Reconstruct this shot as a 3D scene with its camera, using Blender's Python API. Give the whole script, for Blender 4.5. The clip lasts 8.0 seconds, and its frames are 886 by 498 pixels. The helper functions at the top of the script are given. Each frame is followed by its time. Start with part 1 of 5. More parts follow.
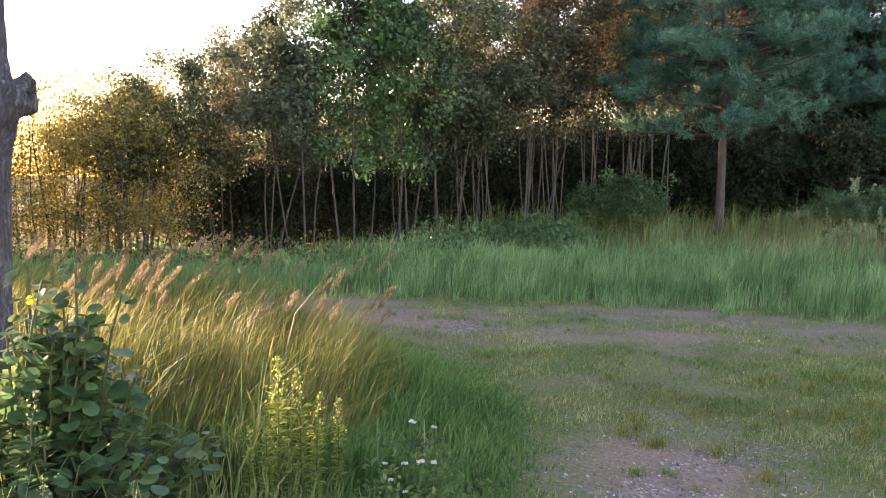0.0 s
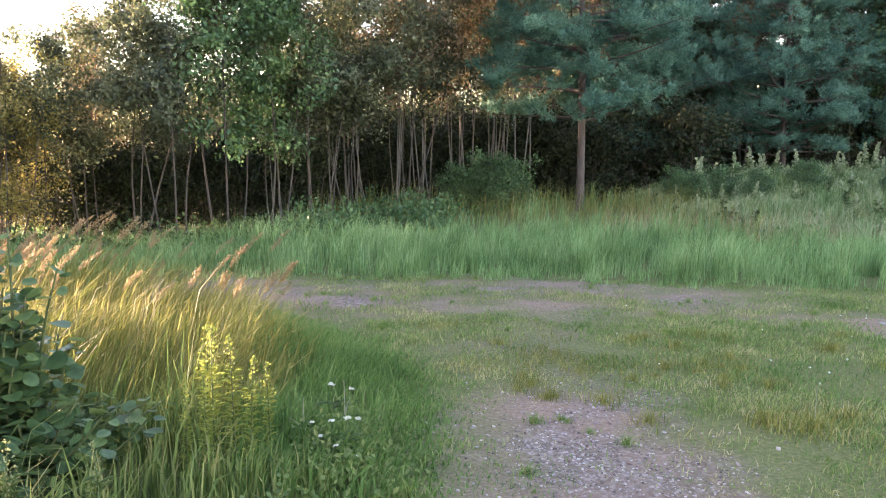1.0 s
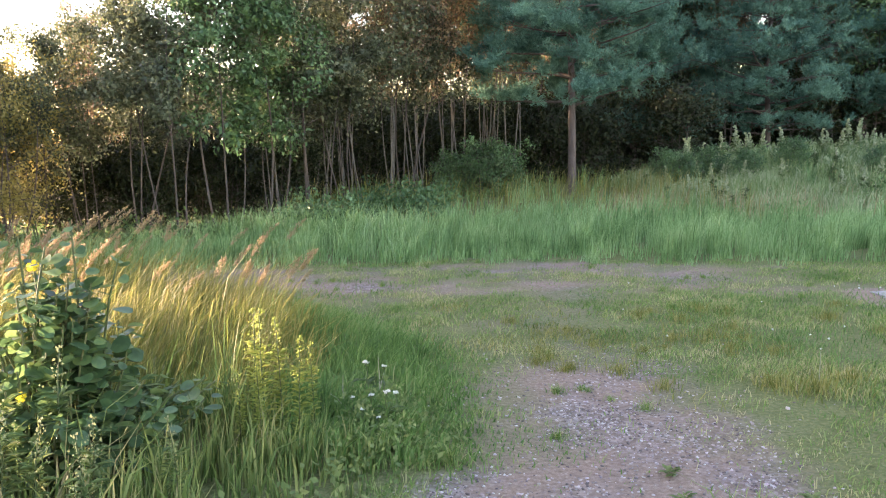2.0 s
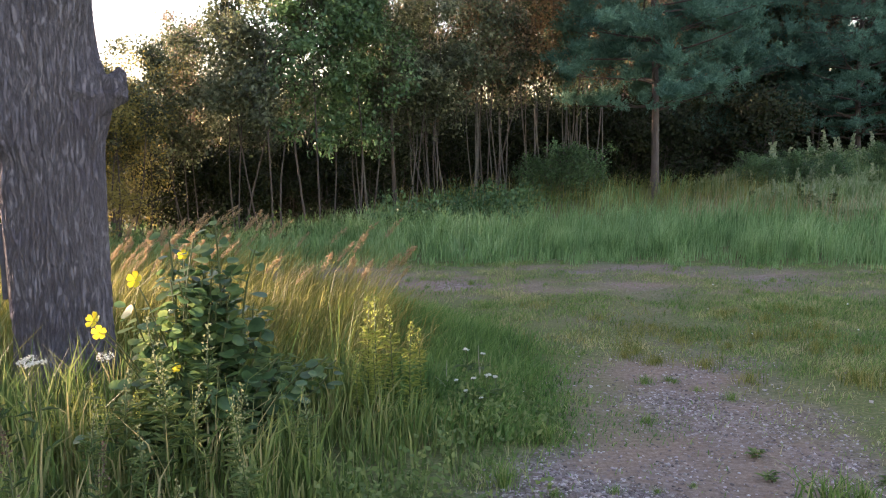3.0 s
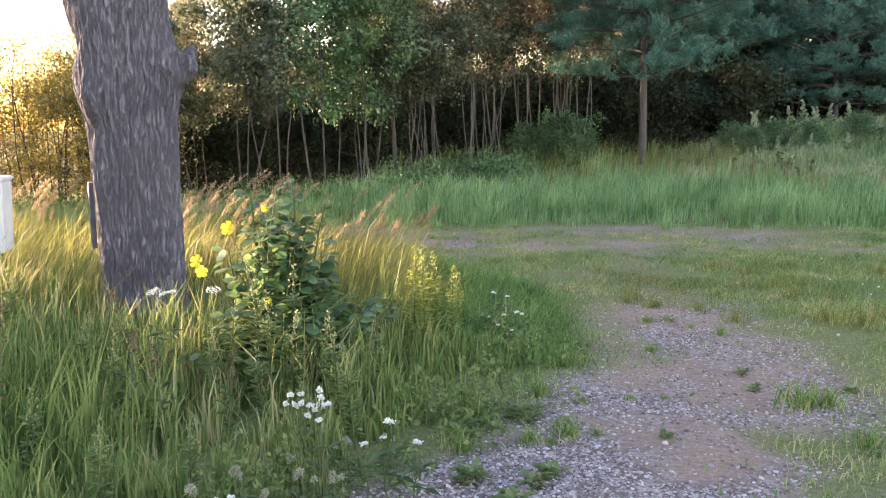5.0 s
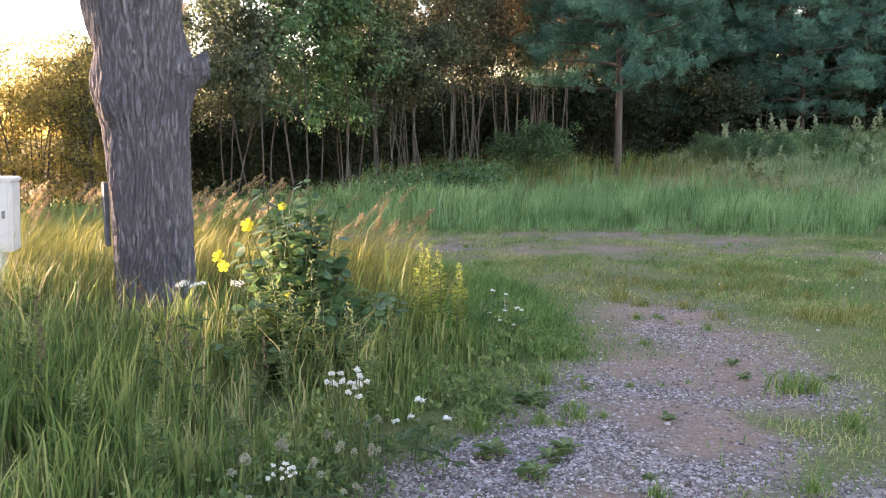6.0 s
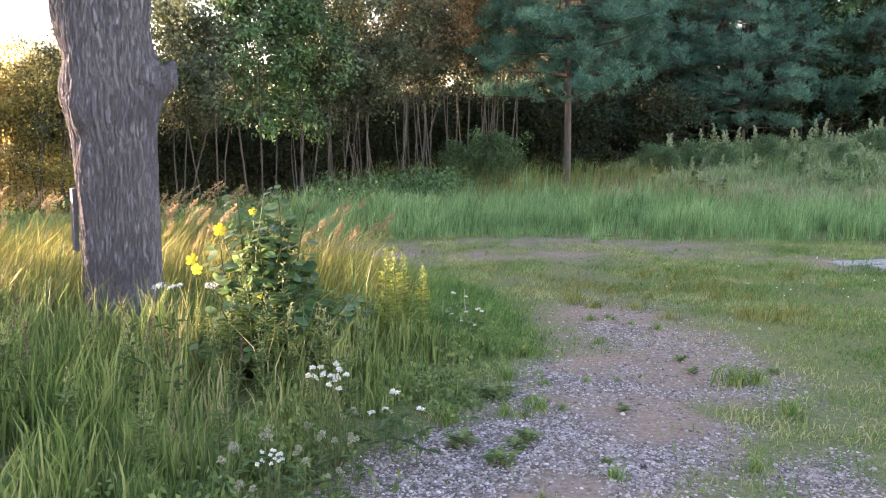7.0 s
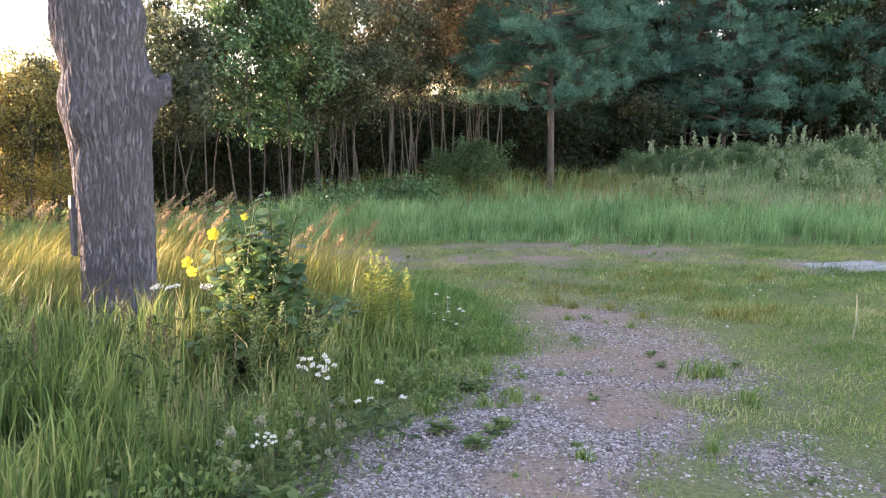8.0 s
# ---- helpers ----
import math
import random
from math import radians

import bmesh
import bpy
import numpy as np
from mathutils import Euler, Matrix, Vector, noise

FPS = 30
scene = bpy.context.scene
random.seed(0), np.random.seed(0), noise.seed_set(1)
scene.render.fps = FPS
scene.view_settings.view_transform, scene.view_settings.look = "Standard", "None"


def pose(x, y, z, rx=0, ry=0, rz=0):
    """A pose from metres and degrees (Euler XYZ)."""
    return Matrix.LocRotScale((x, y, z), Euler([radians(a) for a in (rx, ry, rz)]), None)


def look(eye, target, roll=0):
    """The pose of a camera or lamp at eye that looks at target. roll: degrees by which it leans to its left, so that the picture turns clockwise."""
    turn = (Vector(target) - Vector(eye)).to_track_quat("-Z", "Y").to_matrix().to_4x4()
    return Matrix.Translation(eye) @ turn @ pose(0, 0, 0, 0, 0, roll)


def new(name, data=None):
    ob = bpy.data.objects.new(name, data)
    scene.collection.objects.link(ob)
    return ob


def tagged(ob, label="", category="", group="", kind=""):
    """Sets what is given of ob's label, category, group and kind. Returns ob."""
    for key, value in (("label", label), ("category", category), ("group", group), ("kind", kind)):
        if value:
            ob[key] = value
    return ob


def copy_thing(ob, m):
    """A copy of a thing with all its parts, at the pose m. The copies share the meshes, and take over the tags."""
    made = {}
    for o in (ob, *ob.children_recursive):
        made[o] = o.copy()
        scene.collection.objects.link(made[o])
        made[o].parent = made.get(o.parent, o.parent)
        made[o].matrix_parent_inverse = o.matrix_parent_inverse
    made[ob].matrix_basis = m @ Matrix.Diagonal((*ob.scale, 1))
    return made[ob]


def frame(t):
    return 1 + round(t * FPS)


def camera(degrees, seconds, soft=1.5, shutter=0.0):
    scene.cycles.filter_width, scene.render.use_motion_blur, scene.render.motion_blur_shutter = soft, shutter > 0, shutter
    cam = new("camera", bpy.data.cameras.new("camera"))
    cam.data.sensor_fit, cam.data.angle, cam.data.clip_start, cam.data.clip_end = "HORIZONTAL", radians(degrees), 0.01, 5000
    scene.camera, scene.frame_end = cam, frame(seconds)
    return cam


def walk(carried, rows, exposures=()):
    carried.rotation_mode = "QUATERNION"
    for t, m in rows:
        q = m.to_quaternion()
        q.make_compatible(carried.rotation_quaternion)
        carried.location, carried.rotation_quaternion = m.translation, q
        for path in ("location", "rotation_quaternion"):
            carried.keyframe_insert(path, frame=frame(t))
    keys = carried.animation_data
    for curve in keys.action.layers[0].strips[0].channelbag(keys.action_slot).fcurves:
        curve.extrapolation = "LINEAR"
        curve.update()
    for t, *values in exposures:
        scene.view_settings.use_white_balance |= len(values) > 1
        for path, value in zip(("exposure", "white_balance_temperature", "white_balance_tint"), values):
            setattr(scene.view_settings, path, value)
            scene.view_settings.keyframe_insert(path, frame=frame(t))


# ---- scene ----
cam = camera(54.1, 8.0, 1.1)
PATH = [
    (0, (0.655, 0.859, 1.454), (0.379, 2.834, 1.297), 0.7),
    (0.5, (0.521, 0.691, 1.436), (0.433, 2.683, 1.278), 1.3),
    (1, (0.405, 0.53, 1.417), (0.453, 2.52, 1.223), 0.4),
    (2.3, (0.11, 0.185, 1.415), (0.191, 2.171, 1.192), -1.3),
    (2.5, (0.069, 0.111, 1.421), (0.145, 2.097, 1.201), -1.5),
    (3, (0.046, -0.11, 1.411), (-0.048, 1.877, 1.202), -1.1),
    (3.5, (-0.016, -0.267, 1.417), (-0.12, 1.718, 1.203), -0.4),
    (4, (-0.121, -0.475, 1.425), (-0.2, 1.502, 1.134), 0.1),
    (4.5, (-0.183, -0.712, 1.41), (-0.259, 1.265, 1.118), -0.2),
    (4.7, (-0.2, -0.804, 1.427), (-0.278, 1.173, 1.138), -0.8),
    (5.8, (-0.482, -1.178, 1.403), (-0.451, 0.804, 1.136), -0.0),
    (6, (-0.499, -1.21, 1.386), (-0.477, 0.773, 1.126), -0.4),
    (6.5, (-0.594, -1.269, 1.38), (-0.512, 0.714, 1.13), -0.6),
    (7, (-0.609, -1.448, 1.388), (-0.468, 0.532, 1.146), -0.1),
    (7.5, (-0.576, -1.609, 1.402), (-0.429, 0.372, 1.169), 0.3),
    (8, (-0.597, -1.759, 1.392), (-0.427, 0.221, 1.167), -0.3),
]
walk(cam, [(t, look(eye, target, roll)) for t, eye, target, roll in PATH],
     [(0, 3.0, 6300, 37), (0.5, 3.15, 6300, 37), (1, 3.55, 6300, 37), (2.5, 3.55, 6300, 37), (3, 2.75, 6300, 37), (3.5, 2.95, 6300, 37), (4, 3.45, 6300, 37), (4.5, 3.45, 6300, 37), (6, 3.25, 6300, 37), (6.5, 3.42, 6300, 37), (8, 3.42, 6300, 37)])

# ---- sky and sun: low evening sun, ahead and to the west behind the wood's end ----
SUN_AZ, SUN_EL = radians(-62), radians(4.4)      # from +y, turning to -x
world = bpy.data.worlds.new("evening_sky")
scene.world = world
world.use_nodes = True
wn, wl = world.node_tree.nodes, world.node_tree.links
sky = wn.new("ShaderNodeTexSky")
sky.sky_type, sky.sun_disc = "NISHITA", False
sky.sun_elevation, sky.sun_rotation = SUN_EL, SUN_AZ
sky.dust_density, sky.air_density = 0.8, 1.0
wl.new(sky.outputs["Color"], wn["Background"].inputs["Color"])
wn["Background"].inputs["Strength"].default_value = 0.15
sun = new("sun", bpy.data.lights.new("sun", "SUN"))
sun.data.energy, sun.data.angle, sun.data.color = 3.5, radians(0.6), (1.0, 0.79, 0.48)
sd = Vector((math.sin(SUN_AZ) * math.cos(SUN_EL), math.cos(SUN_AZ) * math.cos(SUN_EL), math.sin(SUN_EL)))
sun.matrix_world = look(sd * 100, (0, 0, 0))
sun.matrix_world.translation = sd * 100


# ---- materials ----
def mat(name):
    m = bpy.data.materials.new(name)
    m.use_nodes = True
    n, l = m.node_tree.nodes, m.node_tree.links
    return m, n, l, n["Principled BSDF"]


def ramp(n, stops):
    r = n.new("ShaderNodeValToRGB")
    e = r.color_ramp.elements
    while len(e) < len(stops):
        e.new(0.5)
    for k, (p, c) in enumerate(stops):
        e[k].position, e[k].color = p, (*c, 1)
    return r


def noise_tex(n, l, scale, detail=4, rough=0.6, coord="Object"):
    tc, t = n.new("ShaderNodeTexCoord"), n.new("ShaderNodeTexNoise")
    l.new(tc.outputs[coord], t.inputs["Vector"])
    t.inputs["Scale"].default_value, t.inputs["Detail"].default_value, t.inputs["Roughness"].default_value = scale, detail, rough
    return t


def leaf_mat(name, stops, rough=0.55, through_light=0.45, gloss=0.35, per="island", patch=0.9, each=0.6):
    """Foliage: a colour of its own for each leaf or blade, patches at a larger scale, and light coming through."""
    m, n, l, p = mat(name)
    g = n.new("ShaderNodeNewGeometry") if per == "island" else n.new("ShaderNodeObjectInfo")
    big = noise_tex(n, l, 0.9, 3)
    mix = n.new("ShaderNodeMath")
    mix.operation = "MULTIPLY_ADD"
    l.new(big.outputs["Fac"], mix.inputs[0])
    mix.inputs[1].default_value = patch
    add = n.new("ShaderNodeMath")
    add.operation = "MULTIPLY_ADD"
    l.new(g.outputs["Random Per Island" if per == "island" else "Random"], add.inputs[0])
    add.inputs[1].default_value, add.inputs[2].default_value = each, 0.05 - 0.5 * each - 0.5 * (patch - 0.9)
    l.new(add.outputs[0], mix.inputs[2])
    r = ramp(n, stops)
    l.new(mix.outputs[0], r.inputs["Fac"])
    l.new(r.outputs["Color"], p.inputs["Base Color"])
    p.inputs["Roughness"].default_value = rough
    p.inputs["Specular IOR Level"].default_value = gloss
    tr, ms = n.new("ShaderNodeBsdfTranslucent"), n.new("ShaderNodeMixShader")
    l.new(r.outputs["Color"], tr.inputs["Color"])
    ms.inputs[0].default_value = through_light
    l.new(p.outputs[0], ms.inputs[1])
    l.new(tr.outputs[0], ms.inputs[2])
    l.new(ms.outputs[0], n["Material Output"].inputs["Surface"])
    return m


def bark_mat(name, dark, light, scale, stretch=(1, 1, 0.15), depth=0.02):
    m, n, l, p = mat(name)
    tc, mp = n.new("ShaderNodeTexCoord"), n.new("ShaderNodeMapping")
    mp.inputs["Scale"].default_value = stretch
    l.new(tc.outputs["Object"], mp.inputs["Vector"])
    a, b = n.new("ShaderNodeTexNoise"), n.new("ShaderNodeTexNoise")
    for t, sc in ((a, scale), (b, scale * 0.12)):
        l.new(mp.outputs[0], t.inputs["Vector"])
        t.inputs["Scale"].default_value, t.inputs["Detail"].default_value, t.inputs["Roughness"].default_value = sc, 6, 0.7
    mx = n.new("ShaderNodeMath")
    mx.operation = "MULTIPLY_ADD"
    l.new(b.outputs["Fac"], mx.inputs[0])
    mx.inputs[1].default_value = 0.5
    ad = n.new("ShaderNodeMath")
    ad.operation = "MULTIPLY_ADD"
    l.new(a.outputs["Fac"], ad.inputs[0])
    ad.inputs[1].default_value, ad.inputs[2].default_value = 0.9, -0.2
    l.new(ad.outputs[0], mx.inputs[2])
    r = ramp(n, [(0.2, dark), (0.75, light)])
    l.new(mx.outputs[0], r.inputs["Fac"])
    l.new(r.outputs["Color"], p.inputs["Base Color"])
    p.inputs["Roughness"].default_value = 0.9
    bp = n.new("ShaderNodeBump")
    bp.inputs["Distance"].default_value = depth
    l.new(a.outputs["Fac"], bp.inputs["Height"])
    l.new(bp.outputs[0], p.inputs["Normal"])
    return m


def furrowed_bark():
    """Long broken plates of grey bark between dark furrows."""
    m, n, l, p = mat("maple_bark")
    tc, mp = n.new("ShaderNodeTexCoord"), n.new("ShaderNodeMapping")
    mp.inputs["Scale"].default_value = (1, 1, 0.21)
    l.new(tc.outputs["Object"], mp.inputs["Vector"])
    wob = n.new("ShaderNodeTexNoise")
    wob.inputs["Scale"].default_value, wob.inputs["Detail"].default_value = 9, 4
    l.new(mp.outputs[0], wob.inputs["Vector"])
    off = n.new("ShaderNodeVectorMath")
    off.operation = "MULTIPLY_ADD"
    off.inputs[1].default_value = (0.06, 0.06, 0.06)
    l.new(wob.outputs["Color"], off.inputs[0])
    l.new(mp.outputs[0], off.inputs[2])
    v = n.new("ShaderNodeTexNoise")
    v.inputs["Scale"].default_value, v.inputs["Detail"].default_value, v.inputs["Roughness"].default_value = 52, 6, 0.68
    v.inputs["Distortion"].default_value = 0.5
    l.new(off.outputs[0], v.inputs["Vector"])
    fine, big = n.new("ShaderNodeTexNoise"), noise_tex(n, l, 2.6, 4)
    fine.inputs["Scale"].default_value, fine.inputs["Detail"].default_value, fine.inputs["Roughness"].default_value = 80, 8, 0.8
    l.new(mp.outputs[0], fine.inputs["Vector"])
    edge = ramp(n, [(0.40, (0, 0, 0)), (0.56, (1, 1, 1))])
    l.new(v.outputs["Fac"], edge.inputs["Fac"])
    plate = ramp(n, [(0.28, (0.15, 0.136, 0.150)), (0.52, (0.27, 0.247, 0.266)), (0.78, (0.385, 0.357, 0.376))])
    l.new(fine.outputs["Fac"], plate.inputs["Fac"])
    stain = ramp(n, [(0.35, (0.58, 0.56, 0.62)), (0.62, (1, 1, 1))])
    l.new(big.outputs["Fac"], stain.inputs["Fac"])
    mul = n.new("ShaderNodeMix")
    mul.data_type, mul.blend_type = "RGBA", "MULTIPLY"
    mul.inputs[0].default_value = 1.0
    l.new(plate.outputs["Color"], mul.inputs[6])
    l.new(stain.outputs["Color"], mul.inputs[7])
    mx = n.new("ShaderNodeMix")
    mx.data_type = "RGBA"
    l.new(edge.outputs["Color"], mx.inputs[0])
    mx.inputs[6].default_value = (0.13, 0.116, 0.126, 1)
    l.new(mul.outputs[2], mx.inputs[7])
    l.new(mx.outputs[2], p.inputs["Base Color"])
    p.inputs["Roughness"].default_value, p.inputs["Specular IOR Level"].default_value = 0.92, 0.25
    b1, b2 = n.new("ShaderNodeBump"), n.new("ShaderNodeBump")
    b1.inputs["Distance"].default_value, b2.inputs["Distance"].default_value = 0.014, 0.006
    l.new(edge.outputs["Color"], b1.inputs["Height"])
    l.new(fine.outputs["Fac"], b2.inputs["Height"])
    l.new(b1.outputs[0], b2.inputs["Normal"])
    l.new(b2.outputs[0], p.inputs["Normal"])
    return m


M_BARK = furrowed_bark()
M_LEAF = leaf_mat("alder_leaf", [(0.15, (0.045, 0.06, 0.032)), (0.5, (0.115, 0.14, 0.072)), (0.85, (0.25, 0.265, 0.145))], 0.45, 0.45, 0.4, patch=1.6, each=0.45)
M_LEAF_FRESH = leaf_mat("fresh_leaf", [(0.15, (0.045, 0.10, 0.04)), (0.5, (0.10, 0.195, 0.072)), (0.85, (0.20, 0.32, 0.13))], 0.42, 0.4, 0.5, patch=1.4, each=0.45)
M_LEAF_BROWN = leaf_mat("rusty_leaf", [(0.15, (0.12, 0.085, 0.05)), (0.5, (0.25, 0.178, 0.10)), (0.85, (0.39, 0.295, 0.165))], 0.5, 0.3, patch=1.2)
# Part of the evening sun's gold is mixed into this leaf colour.
M_LEAF_SUNLIT = leaf_mat("sunlit_willow_leaf", [(0.1, (0.18, 0.17, 0.05)), (0.5, (0.33, 0.285, 0.085)), (0.9, (0.48, 0.40, 0.14))], 0.5, 0.6)
# Near-black leaves: the deep wood's shade is put into this colour.
M_LEAF_SHADE = leaf_mat("shade_tone_leaf", [(0.1, (0.018, 0.026, 0.012)), (0.5, (0.032, 0.045, 0.018)), (0.9, (0.055, 0.065, 0.028))], 0.6, 0.25, 0.2)
M_NEEDLE = leaf_mat("pine_needle", [(0.2, (0.04, 0.10, 0.075)), (0.5, (0.105, 0.225, 0.165)), (0.82, (0.22, 0.40, 0.29))], 0.65, 0.2, 0.2, patch=1.6, each=0.2)
M_GRASS = leaf_mat("green_grass", [(0.1, (0.055, 0.105, 0.028)), (0.40, (0.14, 0.22, 0.06)), (0.70, (0.28, 0.335, 0.105)), (0.92, (0.48, 0.41, 0.20))], 0.5, 0.45, 0.25, patch=1.4)
M_GRASS_SLOPE = leaf_mat("slope_grass", [(0.12, (0.08, 0.165, 0.05)), (0.4, (0.18, 0.32, 0.112)), (0.72, (0.32, 0.48, 0.205)), (0.95, (0.44, 0.56, 0.28))], 0.5, 0.4, 0.3, patch=1.4)
M_GRASS_DRY = leaf_mat("dry_grass", [(0.1, (0.085, 0.13, 0.027)), (0.42, (0.21, 0.22, 0.053)), (0.75, (0.385, 0.345, 0.115)), (0.97, (0.56, 0.475, 0.23))], 0.55, 0.5, 0.25, patch=1.4)
M_LAWN = leaf_mat("short_grass", [(0.08, (0.08, 0.165, 0.035)), (0.40, (0.17, 0.28, 0.07)), (0.64, (0.31, 0.36, 0.12)), (0.88, (0.52, 0.45, 0.24))], 0.55, 0.45, 0.25, patch=2.0)
M_LUSH = leaf_mat("lush_grass", [(0.1, (0.06, 0.13, 0.03)), (0.5, (0.125, 0.24, 0.058)), (0.85, (0.25, 0.36, 0.11)), (1.0, (0.40, 0.37, 0.18))], 0.5, 0.45, 0.3, patch=1.5)
M_PLUME = leaf_mat("grass_plume", [(0.1, (0.27, 0.185, 0.11)), (0.6, (0.44, 0.33, 0.19)), (1, (0.58, 0.47, 0.30))])
M_MOUND = leaf_mat("mound_leaf", [(0.15, (0.10, 0.18, 0.06)), (0.5, (0.25, 0.34, 0.14)), (0.85, (0.48, 0.52, 0.31))], patch=1.6)
M_WEED = leaf_mat("weed_leaf", [(0.1, (0.05, 0.10, 0.03)), (0.5, (0.09, 0.15, 0.05)), (0.9, (0.15, 0.19, 0.08))])
M_BARK_PINE = bark_mat("pine_bark", (0.05, 0.038, 0.034), (0.16, 0.125, 0.11), 30)
M_BARK_THIN = bark_mat("sapling_bark", (0.035, 0.028, 0.024), (0.135, 0.11, 0.095), 20)
M_BARK_BIRCH = bark_mat("birch_bark", (0.055, 0.047, 0.04), (0.24, 0.215, 0.19), 14, (1, 1, 1.5), 0.004)


# ---- mesh helpers ----
def mesh_np(name, verts, faces, smooth=False):
    """A mesh from arrays: verts (n, 3), faces a list of (m, k) index arrays."""
    me = bpy.data.meshes.new(name)
    verts = np.asarray(verts, dtype=np.float32)
    faces = [np.asarray(f, dtype=np.int32) for f in faces if len(f)]
    me.vertices.add(len(verts))
    me.vertices.foreach_set("co", verts.ravel())
    loops = np.concatenate([f.ravel() for f in faces])
    counts = np.concatenate([np.full(len(f), f.shape[1], dtype=np.int32) for f in faces])
    me.loops.add(len(loops))
    me.loops.foreach_set("vertex_index", loops)
    me.polygons.add(len(counts))
    me.polygons.foreach_set("loop_start", np.concatenate([[0], np.cumsum(counts)[:-1]]).astype(np.int32))
    me.update(calc_edges=True)
    me.validate()
    if smooth:
        me.polygons.foreach_set("use_smooth", np.ones(len(counts), dtype=bool))
    return me


def part(name, me, material, parent=None, label=""):
    """One mesh object under a thing or a part; me is a mesh or a bmesh."""
    if isinstance(me, bmesh.types.BMesh):
        bm, me = me, bpy.data.meshes.new(name)
        bm.to_mesh(me)
        bm.free()
    if material is not None and not me.materials:
        me.materials.append(material)
    ob = new(name, me)
    ob.parent = parent
    if label:
        tagged(ob, label)
    return ob


def tube(path, radii, sides=7):
    """Vertices and quads of a tapered limb along a path."""
    path = [Vector(p) for p in path]
    V, F = [], []
    for k, p in enumerate(path):
        d = (path[min(k + 1, len(path) - 1)] - path[max(k - 1, 0)]).normalized()
        a = d.cross(Vector((0.31, 0.95, 0.05))).normalized()
        b = d.cross(a)
        for j in range(sides):
            th = 2 * math.pi * j / sides
            V.append(p + (a * math.cos(th) + b * math.sin(th)) * radii[k])
    for k in range(len(path) - 1):
        for j in range(sides):
            j2 = (j + 1) % sides
            F.append((k * sides + j, k * sides + j2, (k + 1) * sides + j2, (k + 1) * sides + j))
    return np.array([tuple(v) for v in V]), np.array(F)


def joined(pieces):
    """Several (verts, faces) as one."""
    V, F, o = [], {}, 0
    for v, f in pieces:
        V.append(np.asarray(v))
        f = np.asarray(f)
        F.setdefault(f.shape[1], []).append(f + o)
        o += len(v)
    return np.concatenate(V), [np.concatenate(x) for x in F.values()]


def rand_dirs(rng, n):
    v = rng.normal(size=(n, 3))
    return v / np.linalg.norm(v, axis=1, keepdims=True)


def leaves(rng, centres, size, droop=0.35, aspect=0.6, face=None):
    """Folded four-cornered leaves at the given points; face gives the way their tops turn."""
    n = len(centres)
    along = rand_dirs(rng, n)
    along[:, 2] -= droop
    along /= np.linalg.norm(along, axis=1, keepdims=True)
    top = rand_dirs(rng, n)
    if face is not None:
        top = top * 0.55 + face / (np.linalg.norm(face, axis=1, keepdims=True) + 1e-9)
    side = np.cross(along, top)
    side /= np.linalg.norm(side, axis=1, keepdims=True) + 1e-9
    up = np.cross(side, along)
    s = (size * rng.uniform(0.6, 1.3, n))[:, None]
    base, tip = centres, centres + along * s
    mid = centres + along * s * 0.45
    l, r = mid + side * s * aspect * 0.5 + up * s * 0.12, mid - side * s * aspect * 0.5 + up * s * 0.12
    V = np.stack([base, l, tip, r], 1).reshape(-1, 3)
    i = np.arange(n)[:, None] * 4
    F = np.concatenate([i + [0, 1, 2], i + [0, 2, 3]])
    return V, F


def blades(rng, P, H, W, lean=(0, 0), spread=0.3, droop=0.25):
    """Grass blades: P roots (n, 3), H heights, W widths; lean pulls all tips the wind's way."""
    n = len(P)
    az = rng.uniform(0, 2 * math.pi, n)
    side = np.stack([np.cos(az), np.sin(az), np.zeros(n)], 1) * W[:, None] * 0.5
    off = np.stack([rng.normal(lean[0], spread, n), rng.normal(lean[1], spread, n)], 1) * H[:, None]
    mid = P + np.concatenate([off * 0.33, (H * 0.58)[:, None]], 1)
    tip = P + np.concatenate([off, (H * (1 - droop * rng.uniform(0, 1, n)))[:, None]], 1)
    V = np.stack([P - side, P + side, mid + side * 0.75, mid - side * 0.75, tip], 1).reshape(-1, 3)
    i = np.arange(n)[:, None] * 5
    return V, [i + [0, 1, 2, 3], i + [3, 2, 4]]


# ---- the lie of the land ----
def vnoise(x, y, f=1.0, seed=0.0):
    """Cheap smooth noise in -1..1 for arrays."""
    x, y = np.asarray(x, float) * f + seed * 7.13, np.asarray(y, float) * f - seed * 3.7
    return (np.sin(x * 1.7 + 1.3 * np.sin(y * 1.1 + seed)) + np.sin(y * 2.1 + 1.7 * np.sin(x * 0.9 - seed))
            + 0.6 * np.sin(x * 3.9 - y * 2.7 + 2 * np.sin(y * 1.9)) + 0.4 * np.sin(x * 6.1 + y * 7.3)) / 3.0


def smooth(a, b, x):
    t = np.clip((np.asarray(x, float) - a) / (b - a), 0, 1)
    return t * t * (3 - 2 * t)


def bank_edge(x):
    """Where the green bank begins behind the track."""
    x = np.asarray(x, float)
    return 11.25 - 0.31 * np.maximum(0, x - 2.2) + 0.13 * vnoise(x, 0 * x, 1.1, 2) + 0.07 * vnoise(x, 0 * x, 4.3, 5) - 0.02 * np.minimum(0, x + 3)


